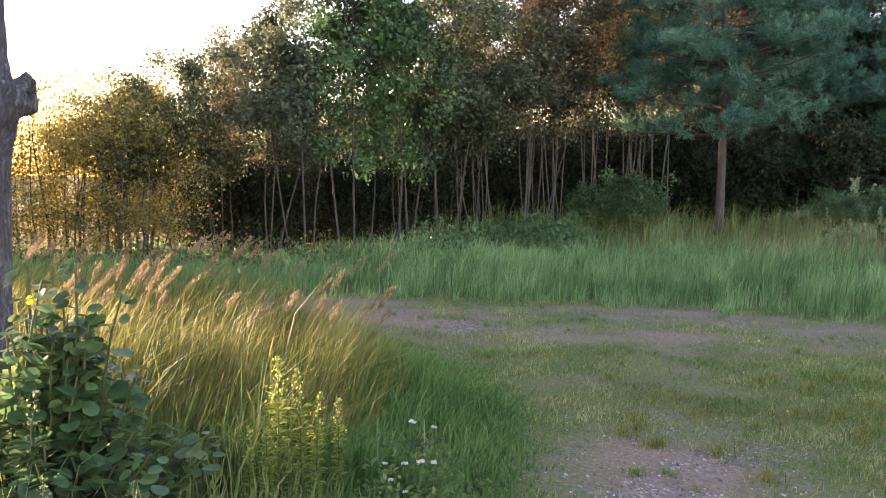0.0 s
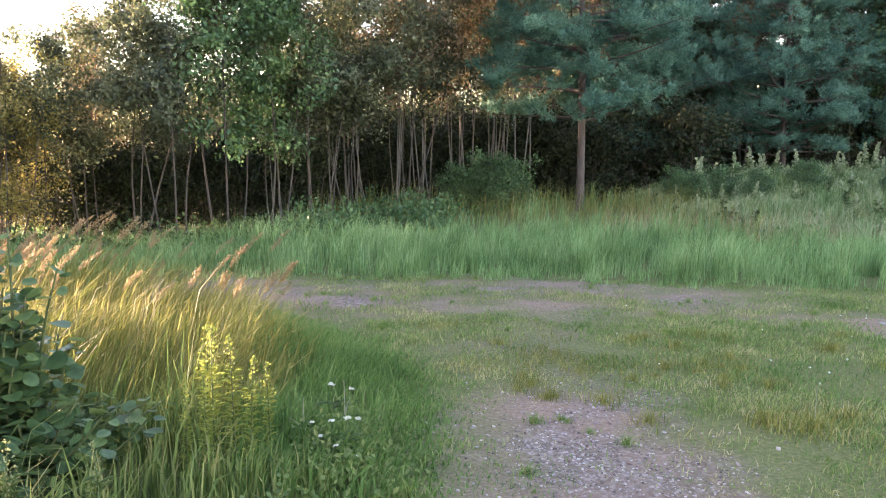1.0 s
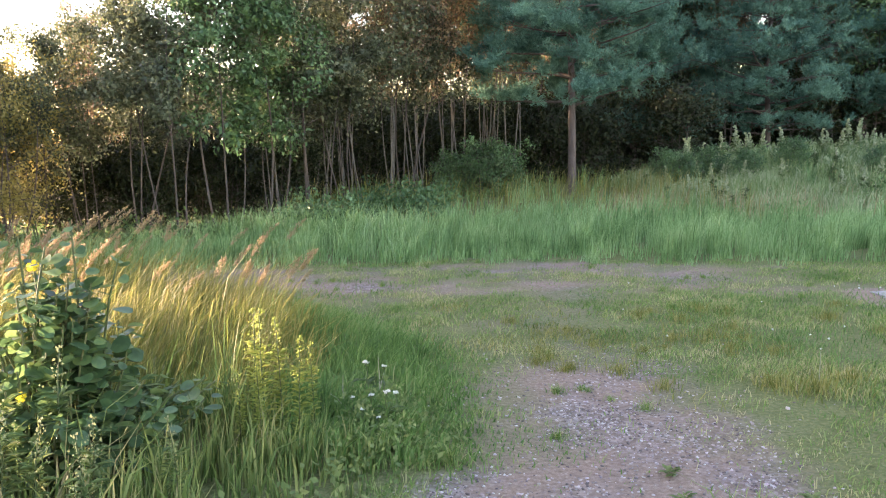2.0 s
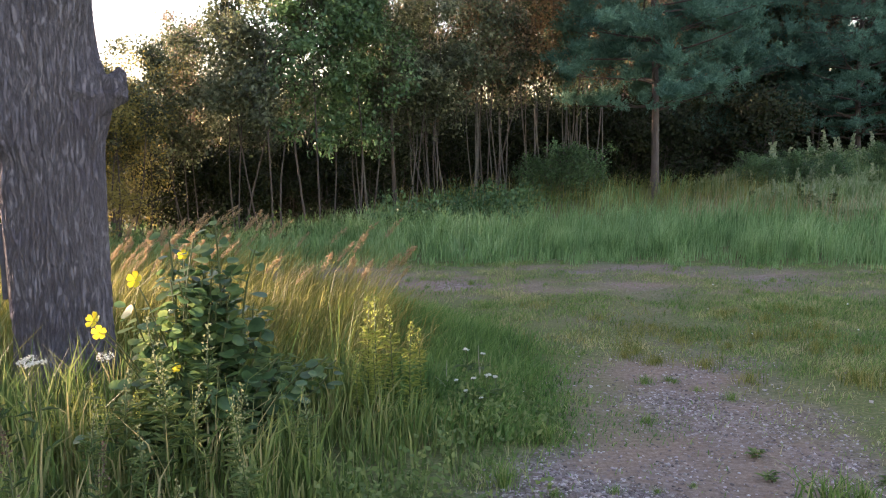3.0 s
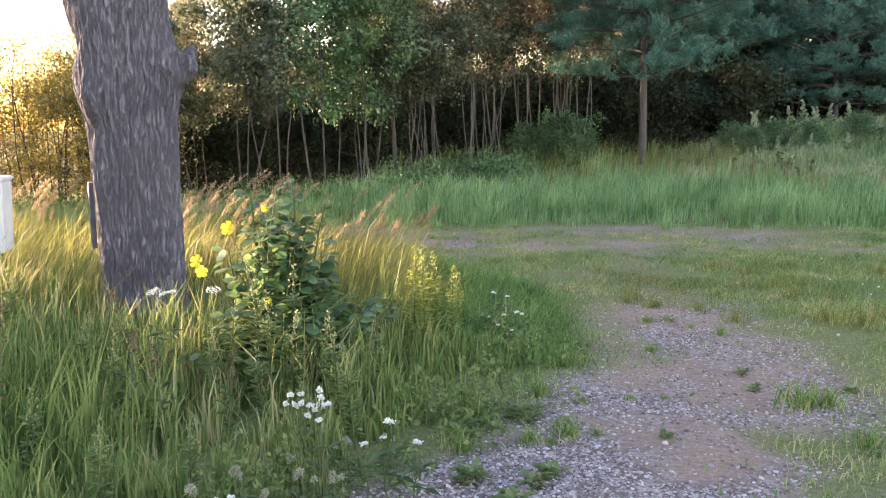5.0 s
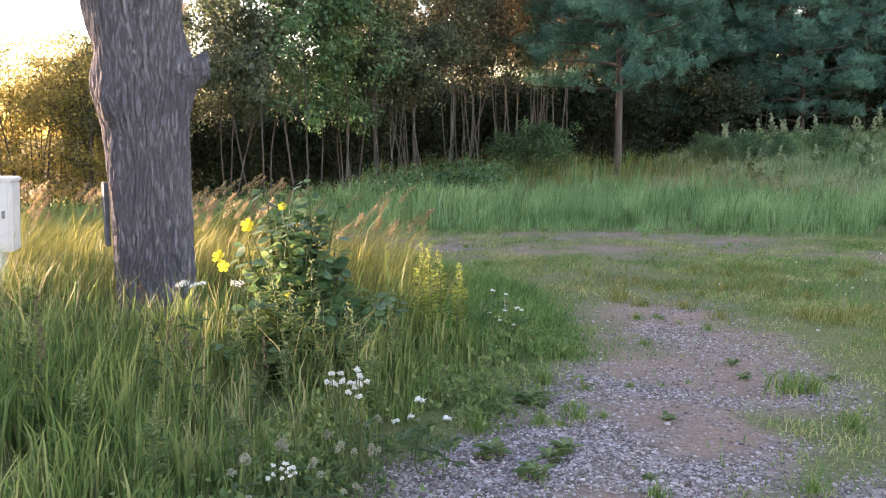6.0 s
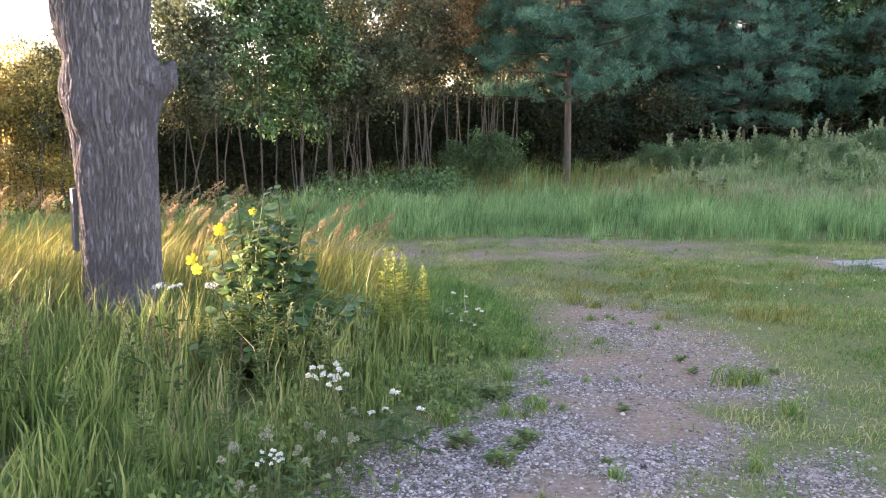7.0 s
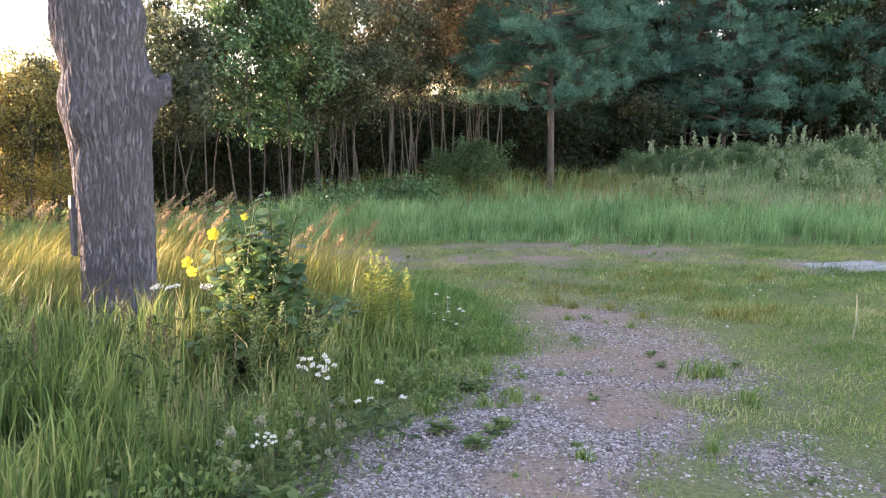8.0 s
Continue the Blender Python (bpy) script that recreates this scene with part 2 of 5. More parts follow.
def ground_z(x, y):
    x, y = np.asarray(x, float), np.asarray(y, float)
    e = bank_edge(x)
    rise = 0.48 * smooth(0.5, 8.0, y - e) * smooth(-5.5, 0.3, x) * (1 - 0.65 * smooth(4.0, 7.5, x)) + 0.05 * smooth(0, 1.5, y - e)
    mound = (0.80 + 0.25 * smooth(8, 14, x)) * smooth(4.6, 8.4, x) * (0.35 * smooth(13.6, 17.5, y) + 0.65 * smooth(15.5, 21.0, y)) * (1 - smooth(27, 33, y)) * (1 - smooth(22, 30, x))
    hump = 0.10 * np.exp(-(((x + 3.4) / 2.0) ** 2 + ((y - 7.0) / 1.6) ** 2))
    small = 0.012 * vnoise(x, y, 2.2, 1) + 0.006 * vnoise(x, y, 7, 3)
    far = 1.2 * smooth(60, 220, np.hypot(x, y))
    return rise + mound + hump + small + far


def tall_edge(y):
    """x of the edge of the tall grass beside the gravel."""
    return np.interp(y, [-4, 0.8, 2.2, 2.65, 3.3, 4.2, 5.4, 6.4, 7.3, 8.2, 9.2, 10], [-2.1, -1.35, -0.82, -0.5, -0.12, 0.18, 0.22, 0.15, -0.2, -0.9, -2.2, -4.0])


def bare(x, y):
    """How bare the ground is: 1 is gravel or dirt, 0 is turf."""
    x, y = np.asarray(x, float), np.asarray(y, float)
    nz = vnoise(x, y, 1.3, 5) * 0.5 + vnoise(x, y, 3.7, 6) * 0.35
    near = smooth(-0.25, 0.55, x - tall_edge(y)) * (1 - smooth(3.2, 5.9, y)) * (1 - 0.9 * smooth(-0.1, 0.75, x - 0.32 * y + 0.5 * vnoise(x, y, 1.6, 31)))
    path = np.exp(-((x - 1.15 - 0.05 * (y - 4)) / 0.62) ** 2) * smooth(2.5, 3.5, y) * (1 - smooth(5.2, 6.6, y))
    track = smooth(7.9, 9.0, y + 0.1 * np.maximum(0, x - 3)) * (1 - smooth(-0.4, 0.1, y - bank_edge(x))) * (1 - 0.75 * smooth(3.0, 5.0, x))
    mid = 0.25 * np.exp(-((x - 1.2) / 1.5) ** 2) * smooth(5.5, 6.5, y)
    pad = smooth(4.1, 4.5, x) * (1 - smooth(6.0, 6.4, x)) * smooth(7.3, 7.7, y) * (1 - smooth(8.3, 8.6, y))
    b = np.maximum.reduce([near * 1.15, path, track * (0.58 + 0.42 * vnoise(x, y * 2.4, 0.8, 21) + 0.3 * vnoise(x, y, 3.1, 22)), mid, pad * 1.3])
    return np.clip(b + nz * 0.55 * np.clip(b * 2.2, 0, 1) * (1 - 0.5 * b), 0, 1)


def gravel(x, y):
    """How stony the bare ground is."""
    g = bare(x, y) * (0.42 + 0.9 * vnoise(x, y, 2.1, 9) + 0.35 * vnoise(x, y, 5.3, 19) + 0.3 * (1 - smooth(2.2, 3.0, y)))
    soft_dirt = np.exp(-(((np.asarray(x) - 1.15) / 0.45) ** 2 + ((np.asarray(y) - 3.9) / 0.75) ** 2))
    return np.clip(g * (1 - 0.45 * smooth(3.3, 5.0, y)) * (1 - 0.55 * soft_dirt), 0, 1)


def at_ground(x, y):
    return np.stack([x, y, ground_z(x, y)], 1)


# ---- ground: one sheet to the horizon ----
def spaced(lo, hi, step, far):
    near = np.arange(lo, hi + step / 2, step)
    out = [hi + step]
    while out[-1] < far:
        out.append(out[-1] + max(step, (out[-1] - hi) * 0.13))
    back = [lo - step]
    while back[-1] > -far:
        back.append(back[-1] - max(step, (lo - back[-1]) * 0.13))
    return np.concatenate([np.array(back[::-1]), near, np.array(out)])


def build_ground():
    gx, gy = spaced(-6, 8, 0.08, 900), spaced(-3, 13, 0.08, 900)
    X, Y = np.meshgrid(gx, gy)
    x, y = X.ravel(), Y.ravel()
    nx, ny = len(gx), len(gy)
    i = (np.arange(ny - 1)[:, None] * nx + np.arange(nx - 1)[None]).ravel()[:, None]
    me = mesh_np("ground", at_ground(x, y), [i + [0, 1, nx + 1, nx]], True)
    for name, fn in (("bare", bare), ("stony", gravel)):
        at = me.attributes.new(name, "FLOAT", "POINT")
        at.data.foreach_set("value", fn(x, y).astype(np.float32))
    at = me.attributes.new("field", "FLOAT", "POINT")
    at.data.foreach_set("value", (smooth(14, 20, y) * smooth(8.5, 10, -x - 0.1 * (y - 14))).astype(np.float32))
    m, n, l, p = mat("ground_soil")
    a, b, f = (n.new("ShaderNodeAttribute") for _ in range(3))
    a.attribute_name, b.attribute_name, f.attribute_name = "bare", "stony", "field"
    big, fine = noise_tex(n, l, 1.6, 5), noise_tex(n, l, 38, 5, 0.75)
    dirt = ramp(n, [(0.25, (0.15, 0.103, 0.072)), (0.5, (0.28, 0.198, 0.145)), (0.8, (0.44, 0.34, 0.265))])
    turf = ramp(n, [(0.25, (0.065, 0.085, 0.028)), (0.5, (0.15, 0.165, 0.058)), (0.8, (0.29, 0.26, 0.12))])
    stone = ramp(n, [(0.3, (0.11, 0.092, 0.085)), (0.6, (0.23, 0.198, 0.188)), (0.8, (0.37, 0.33, 0.32))])
    vor = n.new("ShaderNodeTexVoronoi")
    tc = n.new("ShaderNodeTexCoord")
    l.new(tc.outputs["Object"], vor.inputs["Vector"])
    vor.inputs["Scale"].default_value = 34
    l.new(fine.outputs["Fac"], dirt.inputs["Fac"])
    l.new(fine.outputs["Fac"], turf.inputs["Fac"])
    l.new(vor.outputs["Color"], stone.inputs["Fac"])
    field = ramp(n, [(0.3, (0.30, 0.24, 0.14)), (0.7, (0.42, 0.33, 0.20))])
    l.new(big.outputs["Fac"], field.inputs["Fac"])

    def mixed(fac, c1, c2):
        x = n.new("ShaderNodeMix")
        x.data_type = "RGBA"
        l.new(fac, x.inputs[0])
        l.new(c1, x.inputs[6])
        l.new(c2, x.inputs[7])
        return x.outputs[2]

    edge = n.new("ShaderNodeMath")
    edge.operation = "MULTIPLY_ADD"
    l.new(big.outputs["Fac"], edge.inputs[0])
    edge.inputs[1].default_value = 1.3
    sub = n.new("ShaderNodeMath")
    sub.operation = "MULTIPLY_ADD"
    l.new(a.outputs["Fac"], sub.inputs[0])
    sub.inputs[1].default_value, sub.inputs[2].default_value = 1.5, -0.95
    l.new(sub.outputs[0], edge.inputs[2])
    edge.use_clamp = True
    c = mixed(edge.outputs[0], turf.outputs[0], dirt.outputs[0])
    c = mixed(b.outputs["Fac"], c, stone.outputs[0])
    c = mixed(f.outputs["Fac"], c, field.outputs[0])
    l.new(c, p.inputs["Base Color"])
    p.inputs["Roughness"].default_value = 0.95
    p.inputs["Specular IOR Level"].default_value = 0.2
    bp = n.new("ShaderNodeBump")
    bp.inputs["Distance"].default_value = 0.012
    l.new(vor.outputs["Distance"], bp.inputs["Height"])
    bp2 = n.new("ShaderNodeBump")
    bp2.inputs["Distance"].default_value = 0.01
    l.new(fine.outputs["Fac"], bp2.inputs["Height"])
    l.new(bp.outputs[0], bp2.inputs["Normal"])
    l.new(bp2.outputs[0], p.inputs["Normal"])
    ob = part("ground", me, m)
    return tagged(ob, "gravel and dirt yard with patchy turf and a grassy bank", "ground", kind="structure")


GROUND = build_ground()


# ---- trees ----
def curve_pts(rng, base, top, n, wobble):
    base, top = np.array(base, float), np.array(top, float)
    t = np.linspace(0, 1, n)[:, None]
    p = base + (top - base) * t
    k = rng.normal(0, wobble, (2, 3)) * [1, 1, 0.2]
    return p + np.sin(t * math.pi) * k[0] + np.sin(t * 2 * math.pi) * k[1] * 0.5


def build_broadleaf(name, label, seed, height, stems, spread, low, clusters, per, leaf, leafmat, barkmat, radius=0.027, sigma=0.15, bushy=1.0):
    """A young multi-stemmed tree: stems with side limbs, and a crown of leaf clusters with gaps."""
    rng = np.random.default_rng(seed)
    tree = new(name)
    tagged(tree, label, "tree")
    tips, twigs = [], []
    for s in range(stems):
        az, out = rng.uniform(0, 6.28), spread * rng.uniform(0.15, 0.75)
        root = (math.cos(az) * 0.12 * stems ** 0.5, math.sin(az) * 0.12 * stems ** 0.5, -0.1)
        h = height * rng.uniform(0.72, 1.0)
        pts = curve_pts(rng, root, (math.cos(az) * out, math.sin(az) * out, h), 9, 0.12)
        r0 = radius * rng.uniform(0.6, 1.1)
        V, F = tube(pts, np.linspace(r0, r0 * 0.18, 9), 7)
        part("stem", mesh_np("stem", V, [F], True), barkmat, tree)
        base = low * rng.uniform(0.6, 1.15)
        for k in range(int(10 * bushy) + 4):
            t = rng.uniform(base, 0.99)
            q = pts[min(int(t * 8), 7)] + (pts[min(int(t * 8) + 1, 8)] - pts[min(int(t * 8), 7)]) * (t * 8 % 1)
            a2, ln = rng.uniform(0, 6.28), spread * rng.uniform(0.35, 0.95) * (1.15 - 0.75 * t)
            e = q + np.array([math.cos(a2) * ln, math.sin(a2) * ln, ln * rng.uniform(0.15, 0.8)])
            lp = curve_pts(rng, q, e, 5, 0.06)
            twigs.append(tube(lp, np.linspace(r0 * 0.3, 0.004, 5), 4))
            tips.append((lp, t))
    V, F = joined(twigs)
    tagged(part("branchwork", mesh_np("branchwork", V, F, True), barkmat, tree), kind="stuff")
    C, N = [], []
    for _ in range(clusters):
        lp, t = tips[rng.integers(len(tips))]
        u = rng.uniform(0.35, 1.0)
        c = lp[0] + (lp[-1] - lp[0]) * u + rng.normal(0, 0.10, 3)
        n = max(4, int(per * rng.uniform(0.4, 1.5)))
        off = rng.normal(0, sigma, (n, 3)) * [1, 1, 0.75]
        C.append(c + off)
        N.append(off / sigma * 0.5 + [c[0] * 0.5, c[1] * 0.5, 0.7])
    C, N = np.concatenate(C), np.concatenate(N)
    keep = C[:, 2] > 0.05
    V, F = leaves(rng, C[keep], leaf, face=N[keep])
    part("crown", mesh_np("crown", V, [F]), leafmat, tree)
    return tree


def build_pine(name, label, seed, height, low, reach, tufts, needle):
    """A pine with a bare lower trunk, whorls of boughs and brushes of needles on their outer ends."""
    rng = np.random.default_rng(seed)
    tree = new(name)
    tagged(tree, label, "pine tree")
    pts = curve_pts(rng, (0, 0, -0.15), (0.15, 0.1, height), 12, 0.07)
    V, F = tube(pts, np.linspace(0.085, 0.02, 12) + np.array([0.02] + [0] * 11), 12)
    part("trunk", mesh_np("trunk", V, [F], True), M_BARK_PINE, tree)
    boughs, ends = [], []
    z = low
    while z < height - 0.3:
        n = rng.integers(4, 7)
        a0 = rng.uniform(0, 6.28)
        f = (z - low) / (height - low)
        ln0 = reach * (1.0 - 0.80 * f ** 1.3) * (0.8 + 0.2 * min(1, f * 6))
        for k in range(n):
            a, ln = a0 + k * 6.28 / n + rng.normal(0, 0.2), ln0 * rng.uniform(0.65, 1.08)
            c = np.array([np.interp(z, pts[:, 2], pts[:, 0]), np.interp(z, pts[:, 2], pts[:, 1]), z + rng.normal(0, 0.08)])
            e = c + np.array([math.cos(a) * ln, math.sin(a) * ln, ln * rng.uniform(-0.05, 0.28)])
            lp = curve_pts(rng, c, e, 6, 0.08)
            V, F = tube(lp, np.linspace(0.03 * (1.1 - f), 0.006, 6), 5)
            part("bough", mesh_np("bough", V, [F], True), M_BARK_PINE, tree)
            for j in range(int(3 + 3.0 * ln)):
                u = rng.uniform(0.04, 1.0) ** 0.7
                q = c + (e - c) * u
                side = np.array([-math.sin(a), math.cos(a), 0]) * rng.normal(0, 0.28 * ln * (1.15 - u * 0.6))
                pad = q + side + np.array([math.cos(a), math.sin(a), 0]) * abs(rng.normal(0, 0.2)) + [0, 0, rng.uniform(0.02, 0.2)]
                boughs.append(tube([q, (q + pad) / 2 + [0, 0, 0.02], pad], [0.008, 0.006, 0.004], 3))
                for g in range(4):
                    w = pad + rng.normal(0, 0.10, 3) * [1.0, 1.0, 0.8] + [math.cos(a) * 0.04, math.sin(a) * 0.04, 0.07]
                    ends.append((pad - [0, 0, 0.05], w))
        z += rng.uniform(0.36, 0.52)
    V, F = joined(boughs)
    tagged(part("branchwork", mesh_np("branchwork", V, F, True), M_BARK_PINE, tree), kind="stuff")
    # each shoot: needles pointing outward along it
    per = max(2, tufts // len(ends))
    S, D = [], []
    for q, w in ends:
        d = (w - q) / (np.linalg.norm(w - q) + 1e-6)
        for j in range(per):
            S.append(w + rng.normal(0, 0.05, 3) * [1.1, 1.1, 0.7] + d * rng.uniform(-0.10, 0.08))
            D.append((S[-1] - w) * 6 + d * 0.5 + [0, 0, 0.45] + rng.normal(0, 0.15, 3))
    S, D = np.array(S), np.array(D)
    D /= np.linalg.norm(D, axis=1, keepdims=True)
    k = 15
    S2, D2 = np.repeat(S, k, 0), np.repeat(D, k, 0)
    nd = D2 * 0.6 + rng.normal(0, 0.55, D2.shape)
    nd /= np.linalg.norm(nd, axis=1, keepdims=True)
    st = S2 + D2 * rng.uniform(-0.06, 0.08, (len(S2), 1))
    side = np.cross(nd, rand_dirs(rng, len(nd)))
    side /= np.linalg.norm(side, axis=1, keepdims=True) + 1e-9
    ln = needle * rng.uniform(0.7, 1.2, (len(nd), 1))
    V = np.stack([st - side * 0.008, st + side * 0.008, st + nd * ln], 1).reshape(-1, 3)
    part("crown", mesh_np("crown", V, [np.arange(len(V)).reshape(-1, 3)]), M_NEEDLE, tree)
    return tree


def stand(tree, x, y, rz=0.0, s=1.0, sz=None):
    """A copy of a tree at a place on the ground."""
    m = Matrix.Translation((x, y, float(ground_z(x, y)))) @ Matrix.Rotation(rz, 4, "Z")
    ob = copy_thing(tree, m)
    ob.scale = (s, s, sz or s)
    return ob


def plant_out(kinds, spots, group):
    """kinds: prototypes; each is moved to its first spot and copied for the rest."""
    used = set()
    for x, y, k, rz, s in spots:
        t = kinds[k]
        if k not in used:
            used.add(k)
            t.matrix_basis = Matrix.Translation((x, y, float(ground_z(x, y)))) @ Matrix.Rotation(rz, 4, "Z") @ Matrix.Scale(s, 4)
            tagged(t, group=group)
        else:
            ob = stand(t, x, y, rz, s)
            ob.scale = (s, s, s)


def build_wood():
    alder = "slender multi-stemmed alder with dark green leaves at the wood's edge"
    kinds = [
        build_broadleaf("alder_tree", alder, 11, 5.3, 4, 1.35, 0.33, 330, 28, 0.082, M_LEAF, M_BARK_THIN, 0.018, 0.12),
        build_broadleaf("alder_tree", alder, 12, 5.6, 3, 1.30, 0.36, 310, 28, 0.082, M_LEAF, M_BARK_THIN, 0.020, 0.12),
        build_broadleaf("aspen_tree", "young aspen with fresh green leaves at the wood's edge", 13, 5.6, 3, 1.4, 0.36, 380, 30, 0.09, M_LEAF_FRESH, M_BARK_THIN, 0.020, 0.12),
        build_broadleaf("birch_tree", "young birch with rusty brown leaves and pale stems", 14, 7.4, 4, 1.5, 0.40, 400, 26, 0.078, M_LEAF_BROWN, M_BARK_BIRCH, 0.020, 0.13),
        build_broadleaf("willow_bush", "willow bush at the end of the wood, sunlit gold in its leaf colour", 15, 3.6, 8, 1.3, 0.08, 420, 26, 0.06, M_LEAF_SUNLIT, M_BARK_THIN, 0.022, 0.13),
        build_broadleaf("pole_tree", "thin bare-stemmed sapling with a high leafy top", 16, 6.6, 3, 1.1, 0.55, 170, 26, 0.08, M_LEAF, M_BARK_BIRCH, 0.019, 0.13),
        build_broadleaf("alder_bush", "low dark green leafy bush at the foot of the wood", 17, 1.9, 9, 0.9, 0.12, 230, 24, 0.085, M_LEAF_FRESH, M_BARK_THIN, 0.015, 0.11),
        build_broadleaf("bramble_thicket", "thicket deep inside the wood, its shade painted as dark leaf colour", 18, 1.9, 9, 1.1, 0.06, 260, 22, 0.08, M_LEAF_SHADE, M_BARK_THIN, 0.012),
    ]
    rng = np.random.default_rng(5)
    # willows at the west end, leafy to the ground
    spots = [(-7.9, 14.6, 4, 1.9, 0.9), (-7.0, 15.6, 4, 3.1, 0.92), (-7.8, 16.6, 4, 4.4, 0.95), (-6.3, 14.3, 4, 5.2, 0.9),
             (-8.5, 14.4, 4, 2.6, 0.5), (-8.4, 15.3, 4, 0.8, 0.72), (-7.3, 14.7, 4, 4.0, 0.78)]
    # alders and aspens along the edge, taller towards the east
    x = -6.5
    while x < 0.3:
        y = float(np.interp(x, [-6.5, -4, -2.4, 0, 1], [15.0, 15.1, 15.6, 17.6, 19.2])) + rng.normal(0, 0.3)
        k = 2 if -2.9 < x < -1.6 else int(rng.integers(0, 2))
        spots.append((x, y, k, rng.uniform(0, 6.28), float(np.interp(x, [-6.5, -5.2, -4.2, -2, 1], [0.68, 0.86, 0.98, 1.02, 1.08])) * rng.uniform(0.94, 1.08)))
        x += rng.uniform(0.60, 0.86)
    # rusty birches and bare-stemmed saplings
    spots += [(1.2, 19.5, 3, 0.4, 1.0), (-0.3, 18.0, 3, 1.3, 0.86), (0.5, 18.5, 3, 5.3, 0.92), (2.0, 20.6, 3, 2.3, 1.1), (-1.0, 18.9, 3, 4.3, 0.72), (2.9, 21.2, 3, 3.3, 1.15),
              (-0.8, 18.3, 5, 0.3, 0.85), (-0.3, 18.7, 5, 2.1, 0.9), (0.5, 19.3, 5, 4.0, 0.95), (1.3, 20.2, 5, 5.0, 1.0), (2.2, 21.0, 5, 1.0, 1.0), (-1.5, 17.4, 5, 3.0, 0.85), (1.8, 19.9, 5, 2.4, 0.95), (-2.3, 16.6, 5, 1.1, 0.75)]
    # bushes beside the pine and on the end of the mound
    spots += [(1.75, 17.9, 6, 0.3, 0.62), (2.15, 18.1, 6, 2.6, 0.58), (1.2, 18.2, 6, 4.4, 0.5), (5.9, 18.2, 6, 0.3, 0.42), (6.6, 18.6, 6, 1.3, 0.46),
              (7.2, 18.0, 6, 2.3, 0.40), (8.4, 18.4, 6, 3.3, 0.42), (6.0, 19.2, 6, 4.4, 0.45), (9.8, 17.6, 6, 5.2, 0.36), (11.2, 18.8, 6, 0.8, 0.42)]
    # the deeper wood
    for row, (y0, x0, x1, step) in enumerate(((17.8, -6.2, -1.5, 1.3), (20.0, -6.6, -2, 1.4), (23.0, -8, 24, 1.4), (26.0, -8, 27, 1.5), (29.5, -8, 30, 1.7), (33.5, -8, 33, 1.9))):
        x = x0
        while x < x1:
            k = int(rng.choice([0, 1, 5, 3, 2], p=[0.34, 0.30, 0.14, 0.12, 0.10]))
            if not (row < 3 and x > 3.2):
                spots.append((x + rng.normal(0, 0.25), y0 + rng.normal(0, 0.5), k, rng.uniform(0, 6.28), rng.uniform(0.62, 0.82) if x < 2.0 else rng.uniform(1.2, 1.6)))
            x += step * rng.uniform(0.8, 1.2)
    # undergrowth inside the wood, the wood's shade put into its dark leaf colour
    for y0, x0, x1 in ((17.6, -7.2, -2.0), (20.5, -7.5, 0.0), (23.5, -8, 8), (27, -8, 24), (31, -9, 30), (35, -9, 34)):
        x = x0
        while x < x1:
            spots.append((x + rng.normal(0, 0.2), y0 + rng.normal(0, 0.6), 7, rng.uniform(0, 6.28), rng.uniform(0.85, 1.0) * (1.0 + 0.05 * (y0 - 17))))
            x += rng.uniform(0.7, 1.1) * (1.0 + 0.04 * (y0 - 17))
    # unseen alders and bushes added west of the yard to block the evening sun
    for x, y in ((-15, 10.3), (-14.6, 8.1), (-14.2, 5.9), (-13.8, 3.8), (-13.4, 1.6), (-13.0, -0.6), (-16.8, 8.8), (-16.4, 6.5), (-16.0, 4.2), (-15.4, 1.8)):
        spots.append((x, y, int(rng.integers(0, 2)), rng.uniform(0, 6.28), rng.uniform(1.35, 1.5)))
        spots.append((x - 0.6, y - 0.8, 6, rng.uniform(0, 6.28), 1.4))
    # more unseen bushes, added past the wood's end to shade the lawn
    spots += [(-9.9, 13.2, 6, 0.4, 1.4), (-10.5, 14.2, 6, 2.4, 1.5), (-10.2, 12.5, 6, 4.1, 1.1)]
    plant_out(kinds, spots, "trees of the wood")
    pines = [
        build_pine("pine_tree", "bluish-green pine with a bare lower trunk on the grassy bank", 21, 8.5, 1.95, 2.5, 22000, 0.085),
        build_pine("pine_tree", "dense bluish pine standing behind the weedy mound", 22, 9.0, 0.7, 2.5, 16000, 0.09),
    ]
    plant_out(pines, [(3.53, 17.75, 0, 0.6, 1.0), (10.4, 24.5, 1, 1.0, 1.0), (6.8, 25.5, 1, 2.5, 1.05), (14.2, 26.5, 1, 4.0, 1.15), (17.5, 27.5, 1, 5.3, 1.1), (8.6, 29.5, 1, 0.3, 1.25), (12.6, 31, 1, 3.3, 1.3), (5.0, 28.5, 1, 1.3, 1.1), (20.5, 26, 1, 2.0, 1.1)], "pines of the wood")


build_wood()


# ---- the old maple beside the yard ----
TRUNK = (-2.50, 4.92)


